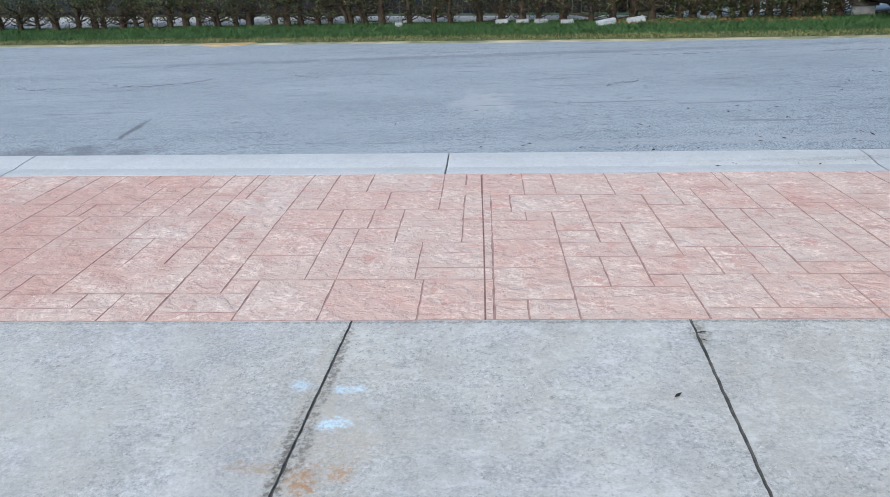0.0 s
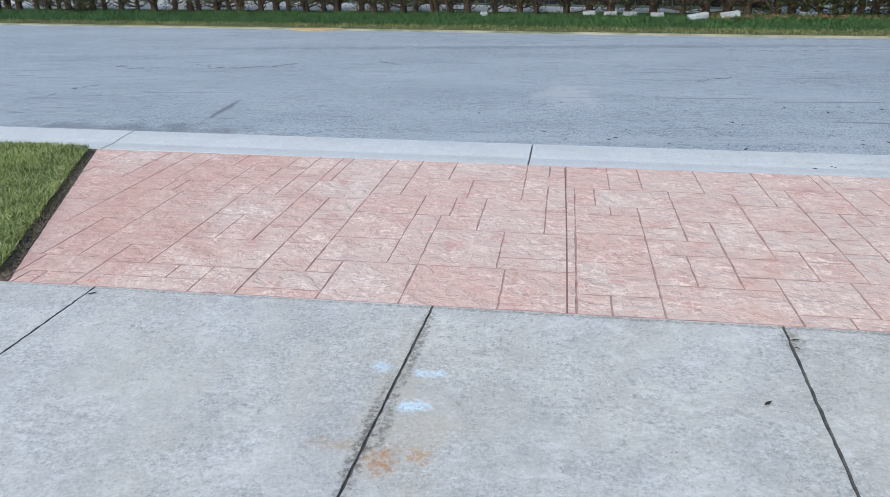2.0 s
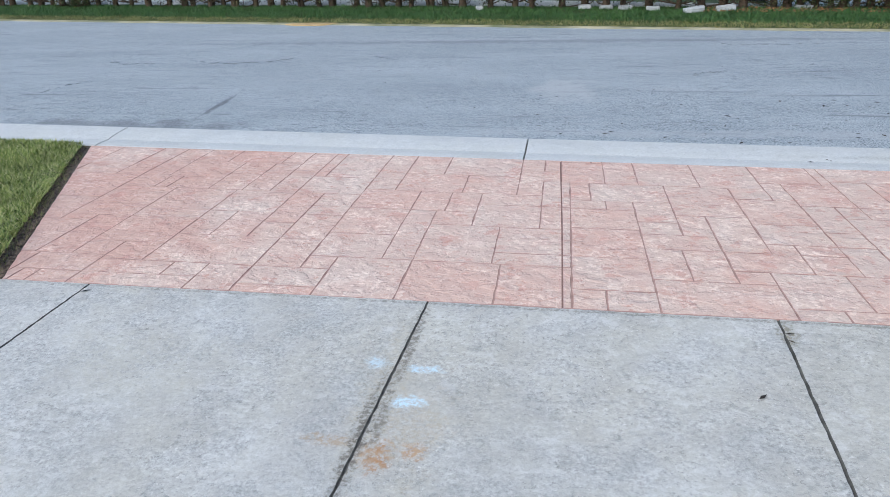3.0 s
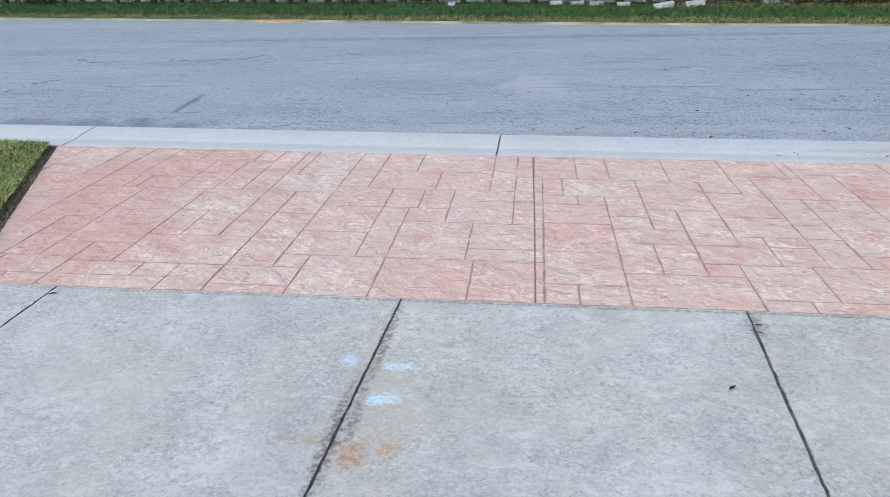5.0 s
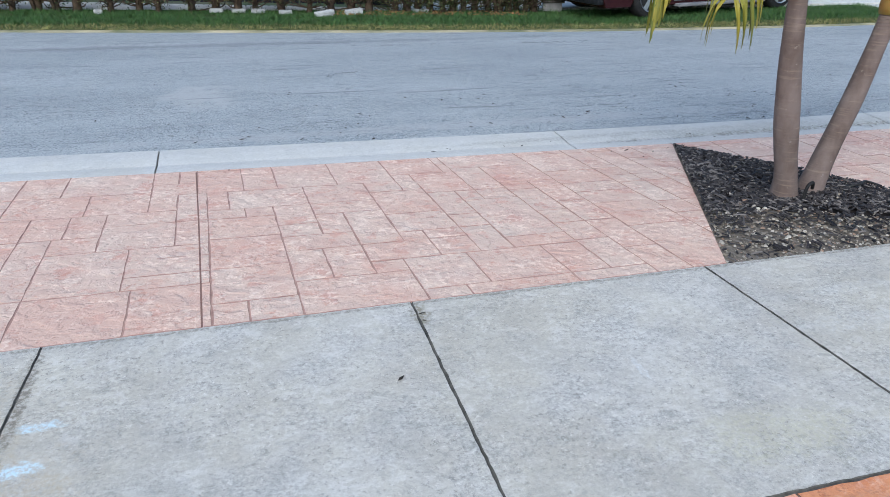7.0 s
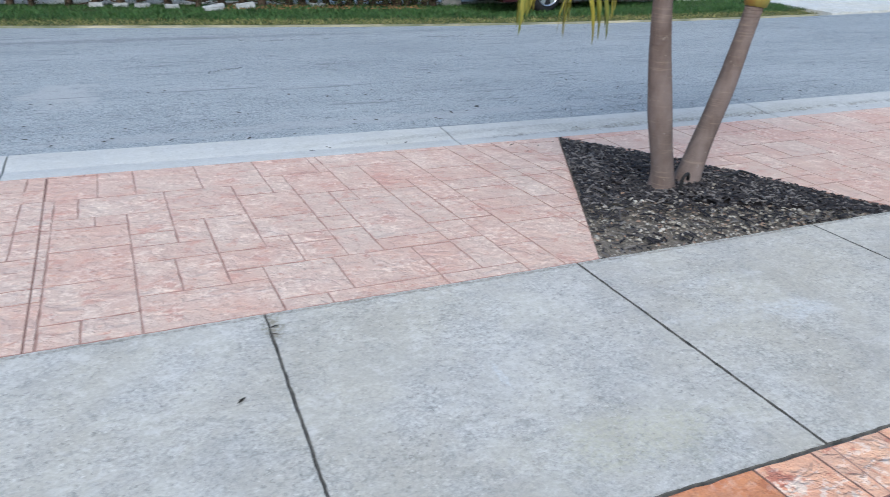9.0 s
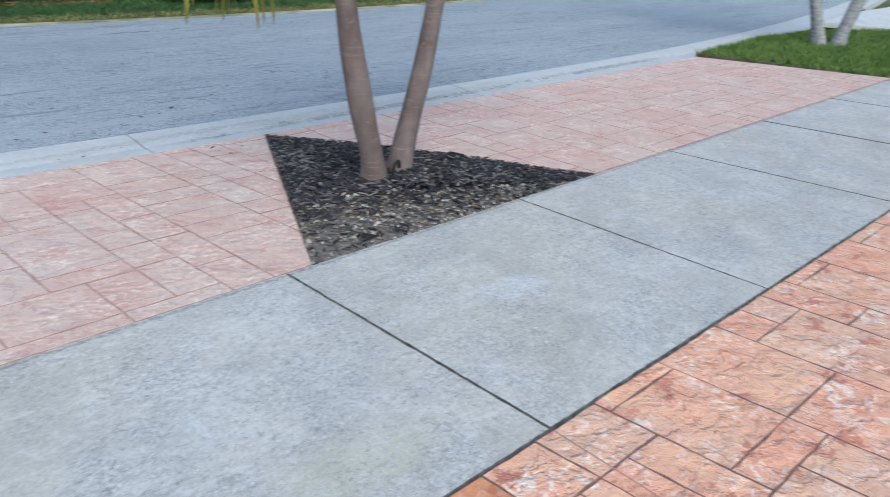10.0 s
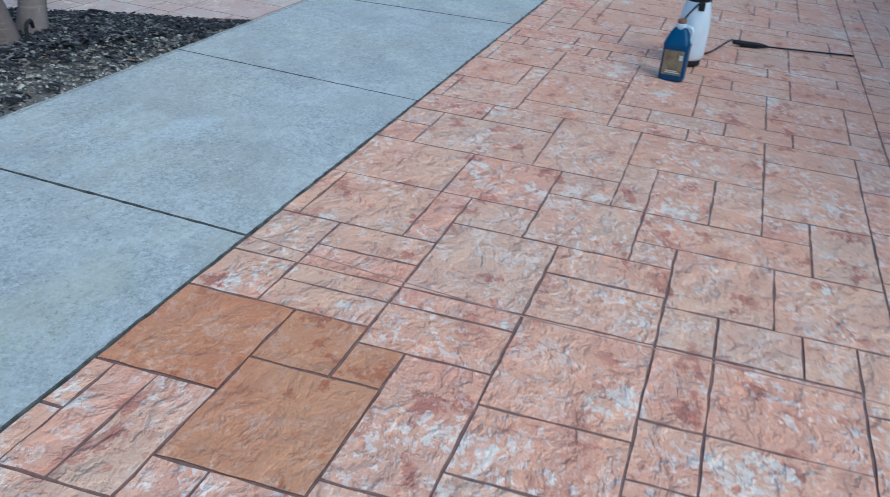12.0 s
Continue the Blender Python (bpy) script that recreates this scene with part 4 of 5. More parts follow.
spots = []
while len(spots) < 1500:
    x, y = mr.uniform(3.2, 5.35), mr.uniform(0.02, 1.7)
    if inside(bed_poly, x, y) and mr.random() < (1.0 if y < 0.62 - 0.5 * max(0.0, x - 3.95) else 0.07):
        spots.append((x, y, mulch_z(x, y) - 0.002 + (0.008 if y > 0.55 else 0), abs(mr.normal(0.004, 0.005)) + 0.0025))
pebbles("pebbles", spots, M_PEBBLE, "pale limestone pebbles scattered over gritty soil", 22)


# ---- palms ----
def palm_trunk(line, r_of, seed, z_top):
    """A ringed trunk along a line: radius by height, with scars every few centimetres."""
    r = random.Random(seed)
    n, cols = 260, 28
    pts = bend(line, n)
    verts, faces = [], []
    for j, p in enumerate(pts):
        ring = 0.0032 * (1 - abs((p.z * 52 + 0.35 * math.sin(p.z * 9)) % 1 * 2 - 1) ** 3) * min(1, max(0.25, p.z * 1.4))
        for i in range(cols):
            a = 2 * math.pi * i / cols
            q = r_of(p.z) + ring + 0.004 * noise.noise((math.cos(a) * 2, math.sin(a) * 2, p.z * 4 + seed))
            verts.append((p.x + q * math.cos(a), p.y + q * math.sin(a), p.z))
    for j in range(n - 1):
        for i in range(cols):
            a, b = j * cols + i, j * cols + (i + 1) % cols
            faces.append((a, b, b + cols, a + cols))
    faces.append(tuple(range((n - 1) * cols, n * cols)))
    return verts, faces


def frond(base, out, droop, length, seed, leaf=0.36, count=64):
    """An arching rib with two rows of drooping leaflets: (rib, leaflets) as verts and faces."""
    r = random.Random(seed)
    o = Vector(out).normalized()
    side = o.cross(Vector((0, 0, 1))).normalized()
    pts = []
    for k in range(count):
        s = k / (count - 1)
        pts.append(Vector(base) + o * (length * (s - 0.22 * s * s)) + Vector((0, 0, 1)) * (length * (0.42 * s - droop * s * s)))
    rib = tube(pts, [0.012 * (1 - 0.8 * k / count) + 0.002 for k in range(count)], 6)
    verts, faces = [], []
    for k in range(6, count):
        s = k / (count - 1)
        ln = leaf * (0.55 + 1.3 * s * (1.15 - s)) * r.uniform(0.85, 1.1)
        d = (pts[k] - pts[k - 1]).normalized()
        for sg in (-1, 1):
            w = 0.024 * r.uniform(0.7, 1.2)
            p0 = pts[k]
            way = (side * sg * r.uniform(0.3, 0.6) + d * 0.3 + Vector((0, 0, -0.45 + r.uniform(-0.2, 0.1)))).normalized()
            p1 = p0 + way * ln * 0.42
            way2 = (way * 0.55 + Vector((r.uniform(-0.1, 0.1), r.uniform(-0.1, 0.1), -0.95))).normalized()
            p2 = p1 + way2 * ln * 0.4
            p3 = p2 + (way2 * 0.4 + Vector((0, 0, -0.9))).normalized() * ln * 0.28
            across = d * w
            keel = way.cross(d).normalized() * 0.004
            b = len(verts)
            verts += [p0 - across * 0.5, p0 + across * 0.5, p1 - across, p1 + keel, p1 + across, p2 - across, p2 + keel, p2 + across, p3 - across * 0.75, p3 + across * 0.6 + d * 0.004]
            faces += [(b, b + 1, b + 4, b + 3), (b, b + 3, b + 2), (b + 2, b + 3, b + 6, b + 5), (b + 3, b + 4, b + 7, b + 6), (b + 5, b + 6, b + 9, b + 8), (b + 6, b + 7, b + 9)]
    return rib, (verts, faces)


def crown(parent, top, lean, outs, seed):
    """Crownshaft and fronds on one trunk."""
    v, f = lathe([(0.066, 0.0), (0.078, 0.05), (0.07, 0.2), (0.06, 0.42), (0.045, 0.5)], 20)
    m = Matrix.Translation(top) @ Matrix.Rotation(lean, 4, "Y")
    part("crownshaft", mesh_from("crownshaft", v, f, M_SHAFT, True), parent, "orange-brown to green crownshaft", m)
    tip = m @ Vector((0, 0, 0.46))
    for i, (dx, dy, dz, droop, ln) in enumerate(outs):
        rib, leaf = frond(tip, (dx, dy, dz), droop, ln, seed + i)
        fr = part("frond", mesh_from("frond", *rib, M_RIB, True), parent)
        part("leaf_fan", mesh_from("leaf_fan", *leaf, M_FROND), fr, "yellow-green drooping leaflets")


palm = thing("palm_tree", (4.27, 0.82, -0.02), "double-trunked palm with ringed grey-brown trunks in a mulched bed", "palm tree", "palms")
flare = lambda z: 0.050 + 0.022 * math.exp(-((z - 0.5) / 0.45) ** 2) + 0.04 * math.exp(-max(z, 0) / 0.1)
v, f = palm_trunk([(-0.115, -0.02, -0.05), (-0.135, -0.02, 0.14), (-0.185, -0.02, 0.34), (-0.275, -0.045, 0.68), (-0.355, -0.075, 1.05), (-0.42, -0.10, 1.55)], flare, 1, 1.55)
part("trunk", mesh_from("trunk", v, f, M_BARK, True), palm, "taller ringed trunk leaning west")
slim = lambda z: 0.053 + 0.038 * math.exp(-max(z, 0) / 0.22) + 0.006 * math.exp(-((z - 0.5) / 0.3) ** 2)
v, f = palm_trunk([(0.10, 0.03, -0.05), (0.13, 0.03, 0.08), (0.205, 0.04, 0.32), (0.297, 0.04, 0.62), (0.374, 0.04, 0.95), (0.41, 0.04, 1.12)], slim, 2, 1.12)
part("trunk", mesh_from("trunk", v, f, M_BARK, True), palm, "shorter ringed trunk leaning east")
crown(palm, (-0.42, -0.10, 1.53), -0.1, [(-0.93, 0.37, 0.0, 1.2, 0.9), (-0.77, -0.64, 0.0, 0.84, 1.5), (-0.80, 0.55, 0.0, 1.2, 0.82), (0.4, -1, 0.7, 0.25, 1.1), (-0.5, 0.9, 0.3, 0.55, 1.4), (0.5, 0.9, 0.4, 0.4, 1.2), (0.1, 0.2, 1.0, 0.25, 1.1)], 40)
crown(palm, (0.41, 0.04, 1.10), 0.12, [(1, -0.1, 0.6, 0.30, 1.3), (0.6, 0.9, 0.6, 0.35, 1.3), (0.5, -0.9, 0.7, 0.28, 1.2), (0.1, 0.3, 1.0, 0.2, 1.1)], 60)
palm_far = copy_thing(palm, pose(12.62, 1.45, 0.0, 0, 0, 128) @ Matrix.Scale(1.22, 4))
# haze over the far palm is put into its bark colour
for piece in palm_far.children:
    if piece.name.startswith("trunk"):
        piece.data = piece.data.copy()
        piece.data.materials[0] = M_HAZEDBARK
tagged(palm_far, "double-trunked palm, trunks greyed to suggest haze, standing in a grass island")

# crumbs of soil along the lawn's edge
cr = random.Random(15)
crumbs = []
for _ in range(1500):
    f, o = cr.random(), abs(cr.gauss(0, 0.05)) + 0.004
    crumbs.append((LAWN_EDGE[0][0] + (LAWN_EDGE[1][0] - LAWN_EDGE[0][0]) * f - o, 0.03 + 2.36 * f, fall(2.36 * f) - 0.005, cr.uniform(0.004, 0.015)))
# irrigation stub against the taller trunk
v1, f1 = tube(bend([(4.19, 0.675, -0.03), (4.19, 0.67, 0.05), (4.20, 0.67, 0.10), (4.24, 0.68, 0.115), (4.26, 0.695, 0.07)], 12), [0.011] * 12, 10)
stub = tagged(new("irrigation_pipe", mesh_from("irrigation_pipe", v1, f1, M_PIPE, True)), "black plastic irrigation pipe bent over beside the trunk", "pipe")
v1, f1 = tube(bend([(4.62, 0.82, 0.0), (4.72, 0.78, 0.03), (4.82, 0.84, 0.02), (4.9, 0.78, 0.0)], 14), [0.008] * 14, 8)
tagged(new("drip_hose", mesh_from("drip_hose", v1, f1, M_PIPE, True)), "black drip hose curling over the mulch", "hose")


tagged(pebbles("soil_crumbs", crumbs, M_CRUMB, "brown soil crumbs along the lawn edge", 51), category="soil")


# ---- hedge shrubs with bare lower stems ----
def shrub(seed, lush=False):
    r = random.Random(seed)
    label = "dense low-leaved hedge shrub on brown stems" if lush else "leggy hedge shrub with gnarled brown stems and sparse olive leaves"
    ob = thing("hedge_shrub", (0, 0, 0), label, "shrub", "hedge shrubs")
    tv, tf = [], []
    bv, bf = [], []
    lv, lf = [], []

    def add(store_v, store_f, pts, radii, n):
        v, f = tube(pts, radii, n, len(store_v))
        store_v += v
        store_f += f

    h = r.uniform(0.3, 0.42)
    r0 = r.uniform(0.035, 0.065)
    stem = bend([(0, 0, -0.03), (r.uniform(-.02, .02), 0, 0.1), (r.uniform(-.04, .04), r.uniform(-.03, .03), h)], 8)
    add(tv, tf, stem, [r0 * (1.35 - 0.08 * i) for i in range(8)], 9)
    if r.random() < 0.5:
        add(tv, tf, bend([(0.05, 0.02, -0.03), (0.08, 0.03, 0.15), (r.uniform(.08, .2), 0, h)], 7), [r0 * 0.6] * 7, 7)
    tips = []
    for _ in range(20):
        a, up = r.uniform(0, 6.283), r.uniform(-0.15, 0.6)
        s0 = stem[r.randrange(3, 8)]
        ln = r.uniform(0.2, 0.5)
        e = s0 + Vector((math.cos(a) * ln, math.sin(a) * ln * 0.7, up * ln + 0.08))
        mid = (s0 + e) / 2 + Vector((r.uniform(-.07, .07), r.uniform(-.07, .07), r.uniform(-.06, .06)))
        line = bend([s0, mid, e], 7)
        add(bv, bf, line, [0.014 * (1 - 0.11 * i) for i in range(7)], 5)
        tips += line[3:]
        for _ in range(4):
            b = line[r.randrange(2, 7)]
            q = b + Vector((r.uniform(-.16, .16), r.uniform(-.13, .13), r.uniform(-.1, .15)))
            tw = bend([b, (b + q) / 2 + Vector((r.uniform(-.03, .03), r.uniform(-.03, .03), r.uniform(-.03, .03))), q], 5)
            add(bv, bf, tw, [0.006 * (1 - 0.15 * i) for i in range(5)], 4)
            tips += tw[2:]
    for z in range(9):
        tips.append(Vector((r.uniform(-.25, .25), r.uniform(-.2, .2), r.uniform(0.55, 1.1))))
    for p in tips:
        for _ in range(4 if p.z > 0.42 else 1):
            c = p + Vector((r.gauss(0, 0.05), r.gauss(0, 0.05), r.gauss(0.02, 0.05)))
            m = pose(*c, r.uniform(-60, 60), r.uniform(-60, 60), r.uniform(0, 360))
            s = r.uniform(0.014, 0.026)
            k = len(lv)
            lv.extend(m @ Vector(q) for q in ((-s, 0, 0), (0, -s * 0.5, 0.002), (s, 0, 0), (0, s * 0.5, 0.002)))
            lf.append((k, k + 1, k + 2, k + 3))
    for _ in range(500):
        c = Vector((r.gauss(0, 0.17), r.gauss(0, 0.16), r.uniform(0.55, 1.25)))
        m = pose(*c, r.uniform(-60, 60), r.uniform(-60, 60), r.uniform(0, 360))
        s = r.uniform(0.018, 0.03)
        k = len(lv)
        lv.extend(m @ Vector(q) for q in ((-s, 0, 0), (0, -s * 0.5, 0.002), (s, 0, 0), (0, s * 0.5, 0.002)))
        lf.append((k, k + 1, k + 2, k + 3))
    for _ in range(900 if lush else 60):
        c = Vector((r.gauss(0, 0.14), r.gauss(0, 0.12), abs(r.gauss(0.3, 0.16)) + 0.03))
        m = pose(*c, r.uniform(-60, 60), r.uniform(-60, 60), r.uniform(0, 360))
        s = r.uniform(0.014, 0.026)
        k = len(lv)
        lv.extend(m @ Vector(q) for q in ((-s, 0, 0), (0, -s * 0.5, 0.002), (s, 0, 0), (0, s * 0.5, 0.002)))
        lf.append((k, k + 1, k + 2, k + 3))
    part("stem", mesh_from("stem", tv, tf, M_TWIG, True), ob)
    part("branchwork", mesh_from("branchwork", bv, bf, M_TWIG), ob)
    part("foliage", mesh_from("foliage", lv, lf, M_HEDGELEAF), ob)
    return ob


hr = random.Random(9)
shrubs = [shrub(100 + i) for i in range(6)]
lush = [shrub(120 + i, True) for i in range(3)]
x, n, full = -13.2, 0, 0
while x < 6.0:
    m = pose(x, road_far(x) + 1.72 + hr.uniform(-0.06, 0.06), 0.005, 0, 0, hr.uniform(0, 360))
    if x > 3.3 and hr.random() < 0.6:
        if full < 3:
            lush[full].matrix_basis = m
        else:
            copy_thing(lush[full % 3], m)
        full += 1
    elif n < 6:
        shrubs[n].matrix_basis = m
    else:
        copy_thing(shrubs[n % 6], m @ Matrix.Scale(1, 4))
    n += 1
    x += hr.choice([0.3, 0.36, 0.42, 0.5, 0.26]) * (0.6 if x > 3.2 else 1.0)

gold = shrub(230)
gold.children[2].data.materials[0] = M_FROND
gold.matrix_basis = pose(-9.9, road_far(-9.9) + 1.5, -0.35)
tagged(gold, "low shrub with bright yellow leaves at the hedge's end", "shrub")

# ---- the dark board fence ----
fence = thing("fence", (0, 0, 0), "dark stained wooden board fence behind the hedge", "fence")
x = -14.0
boards = 0
fr = random.Random(4)
while x < 3.6:
    y = fence_y(x) + 0.02
    slope = math.degrees(math.atan(-0.285))
    key = ("board", boards % 3)
    if key not in SHARED:
        bm = bmesh.new()
        box_bm(bm, 0, 0, 0.93, 0.142 - 0.002 * (boards % 3), 0.02, 1.74, 0.003)
        SHARED[key] = mesh_of("board", bm, M_FENCE)
    part("board", SHARED[key], fence, m=pose(x, y + fr.uniform(-0.004, 0.004), fr.uniform(-0.01, 0.01), 0, 0, slope))
    boards += 1
    x += 0.155 * math.cos(math.radians(slope))
for zz in (0.3, 1.5):
    pts = [(q, fence_y(q) + 0.07, zz) for q in np.linspace(-14, 3.6, 30)]
    v, f = tube(pts, [0.035] * 30, 4)
    part("rail", mesh_from("rail", v, f, M_FENCE), fence)


# ---- stones lying at the hedge's foot ----
def stone(x, y, z, sx, sy, sz, turn, tilt, seed):
    bm = bmesh.new()
    box_bm(bm, 0, 0, 0, sx, sy, sz, min(sx, sy, sz) * 0.28)
    r = random.Random(seed)
    for q in bm.verts:
        q.co += Vector((r.uniform(-1, 1), r.uniform(-1, 1), r.uniform(-1, 1))) * 0.008
    ob = new("edging_stone", mesh_of("edging_stone", bm, M_STONE))
    ob.matrix_basis = pose(x, y, z, 0, tilt, turn)
    return tagged(ob, "pale worn edging stone lying in the grass", "stone", "edging stones")


for i, (x, dy, sx, turn, tilt) in enumerate([(2.3, 1.28, 0.36, 12, -8), (2.78, 1.45, 0.34, 8, -6), (1.72, 1.5, 0.24, 0, 0), (1.3, 1.6, 0.26, 4, 0), (1.0, 1.62, 0.26, -3, 0), (0.66, 1.64, 0.24, 2, 0), (-1.1, 1.45, 0.14, 20, 0), (3.9, 1.66, 0.3, 5, 3)]):
    stone(x, road_far(x) + dy, 0.04 if i < 2 else 0.03, sx * 0.85, 0.11, 0.10 if i < 2 else 0.075, turn, tilt, i)
spots = [(hr.uniform(2.4, 5.6), 0, 0.02, hr.uniform(0.012, 0.03)) for _ in range(420)]
spots = [(x, road_far(x) + 1.25 + hr.uniform(0, 0.6), z, s) for x, _, z, s in spots]
tagged(pebbles("fallen_leaves", spots, M_BROWNLEAF, "brown fallen leaves under the hedge", 31), category="leaves")

# ---- little grey box with a pitched roof ----
hut = thing("utility_box", (6.2, 9.32, 0.0), "small grey box with a dark weathered pitched roof on the grass", "box", turn=-20)
bm = bmesh.new()
vs = [bm.verts.new(p) for p in ((-.16, -.14, -.02), (.16, -.14, -.02), (.16, .14, -.02), (-.16, .14, -.02), (-.16, -.14, .15), (.16, -.14, .15), (.16, .14, .15), (-.16, .14, .15), (-.16, 0, .24), (.16, 0, .24))]
for q in ((3, 2, 1, 0), (0, 1, 5, 4), (2, 3, 7, 6), (1, 2, 6, 9, 5), (3, 0, 4, 8, 7), (4, 5, 9, 8), (6, 7, 8, 9)):
    bm.faces.new([vs[i] for i in q])
part("body", mesh_of("body", bm, M_GREYBOX), hut)
for sg in (-1, 1):
    bm = bmesh.new()
    box_bm(bm, 0, 0, 0, 0.40, 0.21, 0.018, 0.003)
    part("roof_panel", mesh_of("roof_panel", bm, M_ROOF), hut, m=pose(0, sg * 0.082, 0.214, sg * -32.7))


# ---- parked pickup across the street ----
def arch_profile(length, wheels, r, z0, z1):
    """A side outline with wheel arches cut from its lower edge."""
    pts = [(-length / 2, z0 + 0.12), (-length / 2 + 0.06, z0)]
    for wx in wheels:
        for i in range(11):
            a = math.pi * (1 - i / 10)
            pts.append((wx + r * math.cos(a), z0 + max(0, r * math.sin(a) * 0.98)))
    pts += [(length / 2 - 0.06, z0), (length / 2, z0 + 0.15), (length / 2, z1 - 0.1), (length / 2 - 0.08, z1), (-length / 2 + 0.25, z1 - 0.06), (-length / 2, z1 - 0.22)]
    return pts


def extrude_profile(name, pts, half, material, bulge=0.0):
    bm = bmesh.new()
    a = [bm.verts.new((x, -half, z)) for x, z in pts]
    b = [bm.verts.new((x, half, z)) for x, z in pts]
    bm.faces.new(a)
    bm.faces.new(b[::-1])
    for i in range(len(pts)):
        j = (i + 1) % len(pts)
        bm.faces.new((a[j], a[i], b[i], b[j]))
    bmesh.ops.triangulate(bm, faces=[q for q in bm.faces if len(q.verts) > 6])
    return mesh_of(name, bm, material)


truck = thing("pickup_truck", (8.78, 9.48, 0.0), "dark maroon pickup with alloy wheels parked on the verge", "pickup truck", turn=14)
WHEELS = (-1.6, 1.6)
part("body", extrude_profile("body", arch_profile(5.2, WHEELS, 0.43, 0.2, 1.05), 0.9, M_MAROON), truck)
part("cab", extrude_profile("cab", [(-0.75, 1.05), (-0.25, 1.7), (0.9, 1.72), (1.05, 1.05)], 0.78, M_MAROON), truck)
for sg in (-1, 1):
    part("side_window", extrude_profile("side_window", [(-0.5, 1.12), (-0.18, 1.58), (0.8, 1.6), (0.9, 1.12)], 0.006, M_GLASS), truck, m=pose(0, sg * 0.786, 0))
    bm = bmesh.new()
    box_bm(bm, 0, 0, 0, 2.1, 0.16, 0.05, 0.015)
    part("running_board", mesh_of("running_board", bm, M_GREYTRIM), truck, "grey running board", pose(0, sg * 0.92, 0.19))
    bm = bmesh.new()
    box_bm(bm, 0, 0, 0, 2.2, 0.03, 0.09, 0.012)
    part("side_trim", mesh_of("side_trim", bm, M_GREYTRIM), truck, "", pose(0, sg * 0.905, 0.3))
for ex, nm in ((-2.62, "front_bumper"), (2.62, "rear_bumper")):
    bm = bmesh.new()
    box_bm(bm, 0, 0, 0, 0.16, 1.76, 0.24, 0.05)
    part(nm, mesh_of(nm, bm, M_BLACK), truck, "black bumper", pose(ex, 0, 0.36))
bm = bmesh.new()
box_bm(bm, 0, 0, 0, 4.4, 1.3, 0.16, 0.03)
part("underbody", mesh_of("underbody", bm, M_BLACK), truck, m=pose(0, 0, 0.24))
tv, tf = lathe([(0.23, -0.11), (0.31, -0.115), (0.352, -0.085), (0.36, -0.03), (0.36, 0.03), (0.352, 0.085), (0.31, 0.115), (0.23, 0.11)], 40)
tyre_mesh = mesh_from("tyre", tv, tf, M_TYRE, True)
for wx in WHEELS:
    for sg in (-1, 1):
        wh = part("tyre", tyre_mesh, truck, m=pose(wx, sg * 0.79, 0.35, 90))
        bm = bmesh.new()
        v, f = lathe([(0.22, -0.10), (0.25, -0.125), (0.25, -0.08), (0.22, -0.05)], 36)
        rim_v, rim_f = list(v), list(f[:-2])
        for s in range(6):
            a = s * math.pi / 3
            k = len(rim_v)
            for rr, w2 in ((0.03, 0.03), (0.235, 0.045)):
                for zz in (-0.118, -0.09):
                    for q in (-1, 1):
                        rim_v.append((rr * math.cos(a) - q * w2 * math.sin(a), rr * math.sin(a) + q * w2 * math.cos(a), zz))
            rim_f += [(k, k + 1, k + 5, k + 4), (k + 2, k + 6, k + 7, k + 3), (k, k + 4, k + 6, k + 2), (k + 1, k + 3, k + 7, k + 5)]
        bm.free()
        part("rim", mesh_from("rim", rim_v, rim_f, M_ALLOY), wh, "six-spoke alloy rim", pose(0, 0, 0) if sg > 0 else pose(0, 0, 0, 180))

# ---- sprayer, jug and wand on the driveway ----
sprayer = thing("pump_sprayer", (6.36, -2.67, 0.0), "white pump sprayer with a black handle and collar", "garden sprayer", turn=0)
sprayer.matrix_basis = pose(6.36, -2.67, 0.002, -4) @ Matrix.Diagonal((0.84, 0.84, 0.86, 1))
v, f = lathe([(0.085, 0.0), (0.098, 0.006), (0.1, 0.045), (0.092, 0.06)], 32)
part("foot", mesh_from("foot", v, f, M_BLACK, True), sprayer, "black foot ring")
v, f = lathe([(0.095, 0.045), (0.113, 0.065), (0.118, 0.1), (0.118, 0.28), (0.112, 0.36), (0.1, 0.43), (0.086, 0.485), (0.075, 0.51)], 36)
part("tank", mesh_from("tank", v, f, M_TANK, True), sprayer, "translucent white tank")
v, f = lathe([(0.088, 0.475), (0.094, 0.49), (0.1, 0.545), (0.098, 0.55), (0.08, 0.55)], 32)
part("collar", mesh_from("collar", v, f, M_BLACK, True), sprayer, "black collar")
v, f = lathe([(0.097, 0.551), (0.108, 0.556), (0.108, 0.562), (0.09, 0.563)], 32)
part("funnel_rim", mesh_from("funnel_rim", v, f, M_TANK, True), sprayer, "white funnel rim")
v, f = lathe([(0.05, 0.55), (0.055, 0.575), (0.03, 0.6), (0.026, 0.63), (0.03, 0.64)], 24)
part("pump_cap", mesh_from("pump_cap", v, f, M_BLACK, True), sprayer)
loop = bend([(0, -0.05, 0.63), (0, -0.09, 0.66), (0, -0.098, 0.715), (0, -0.08, 0.745), (0, 0.08, 0.745), (0, 0.098, 0.715), (0, 0.09, 0.66), (0, 0.05, 0.63), (0, -0.05, 0.63)], 40)
v, f = tube(loop, [0.0125] * 40, 10)
part("handle", mesh_from("handle", v, f, M_BLACK, True), sprayer, "black D-shaped pump handle")
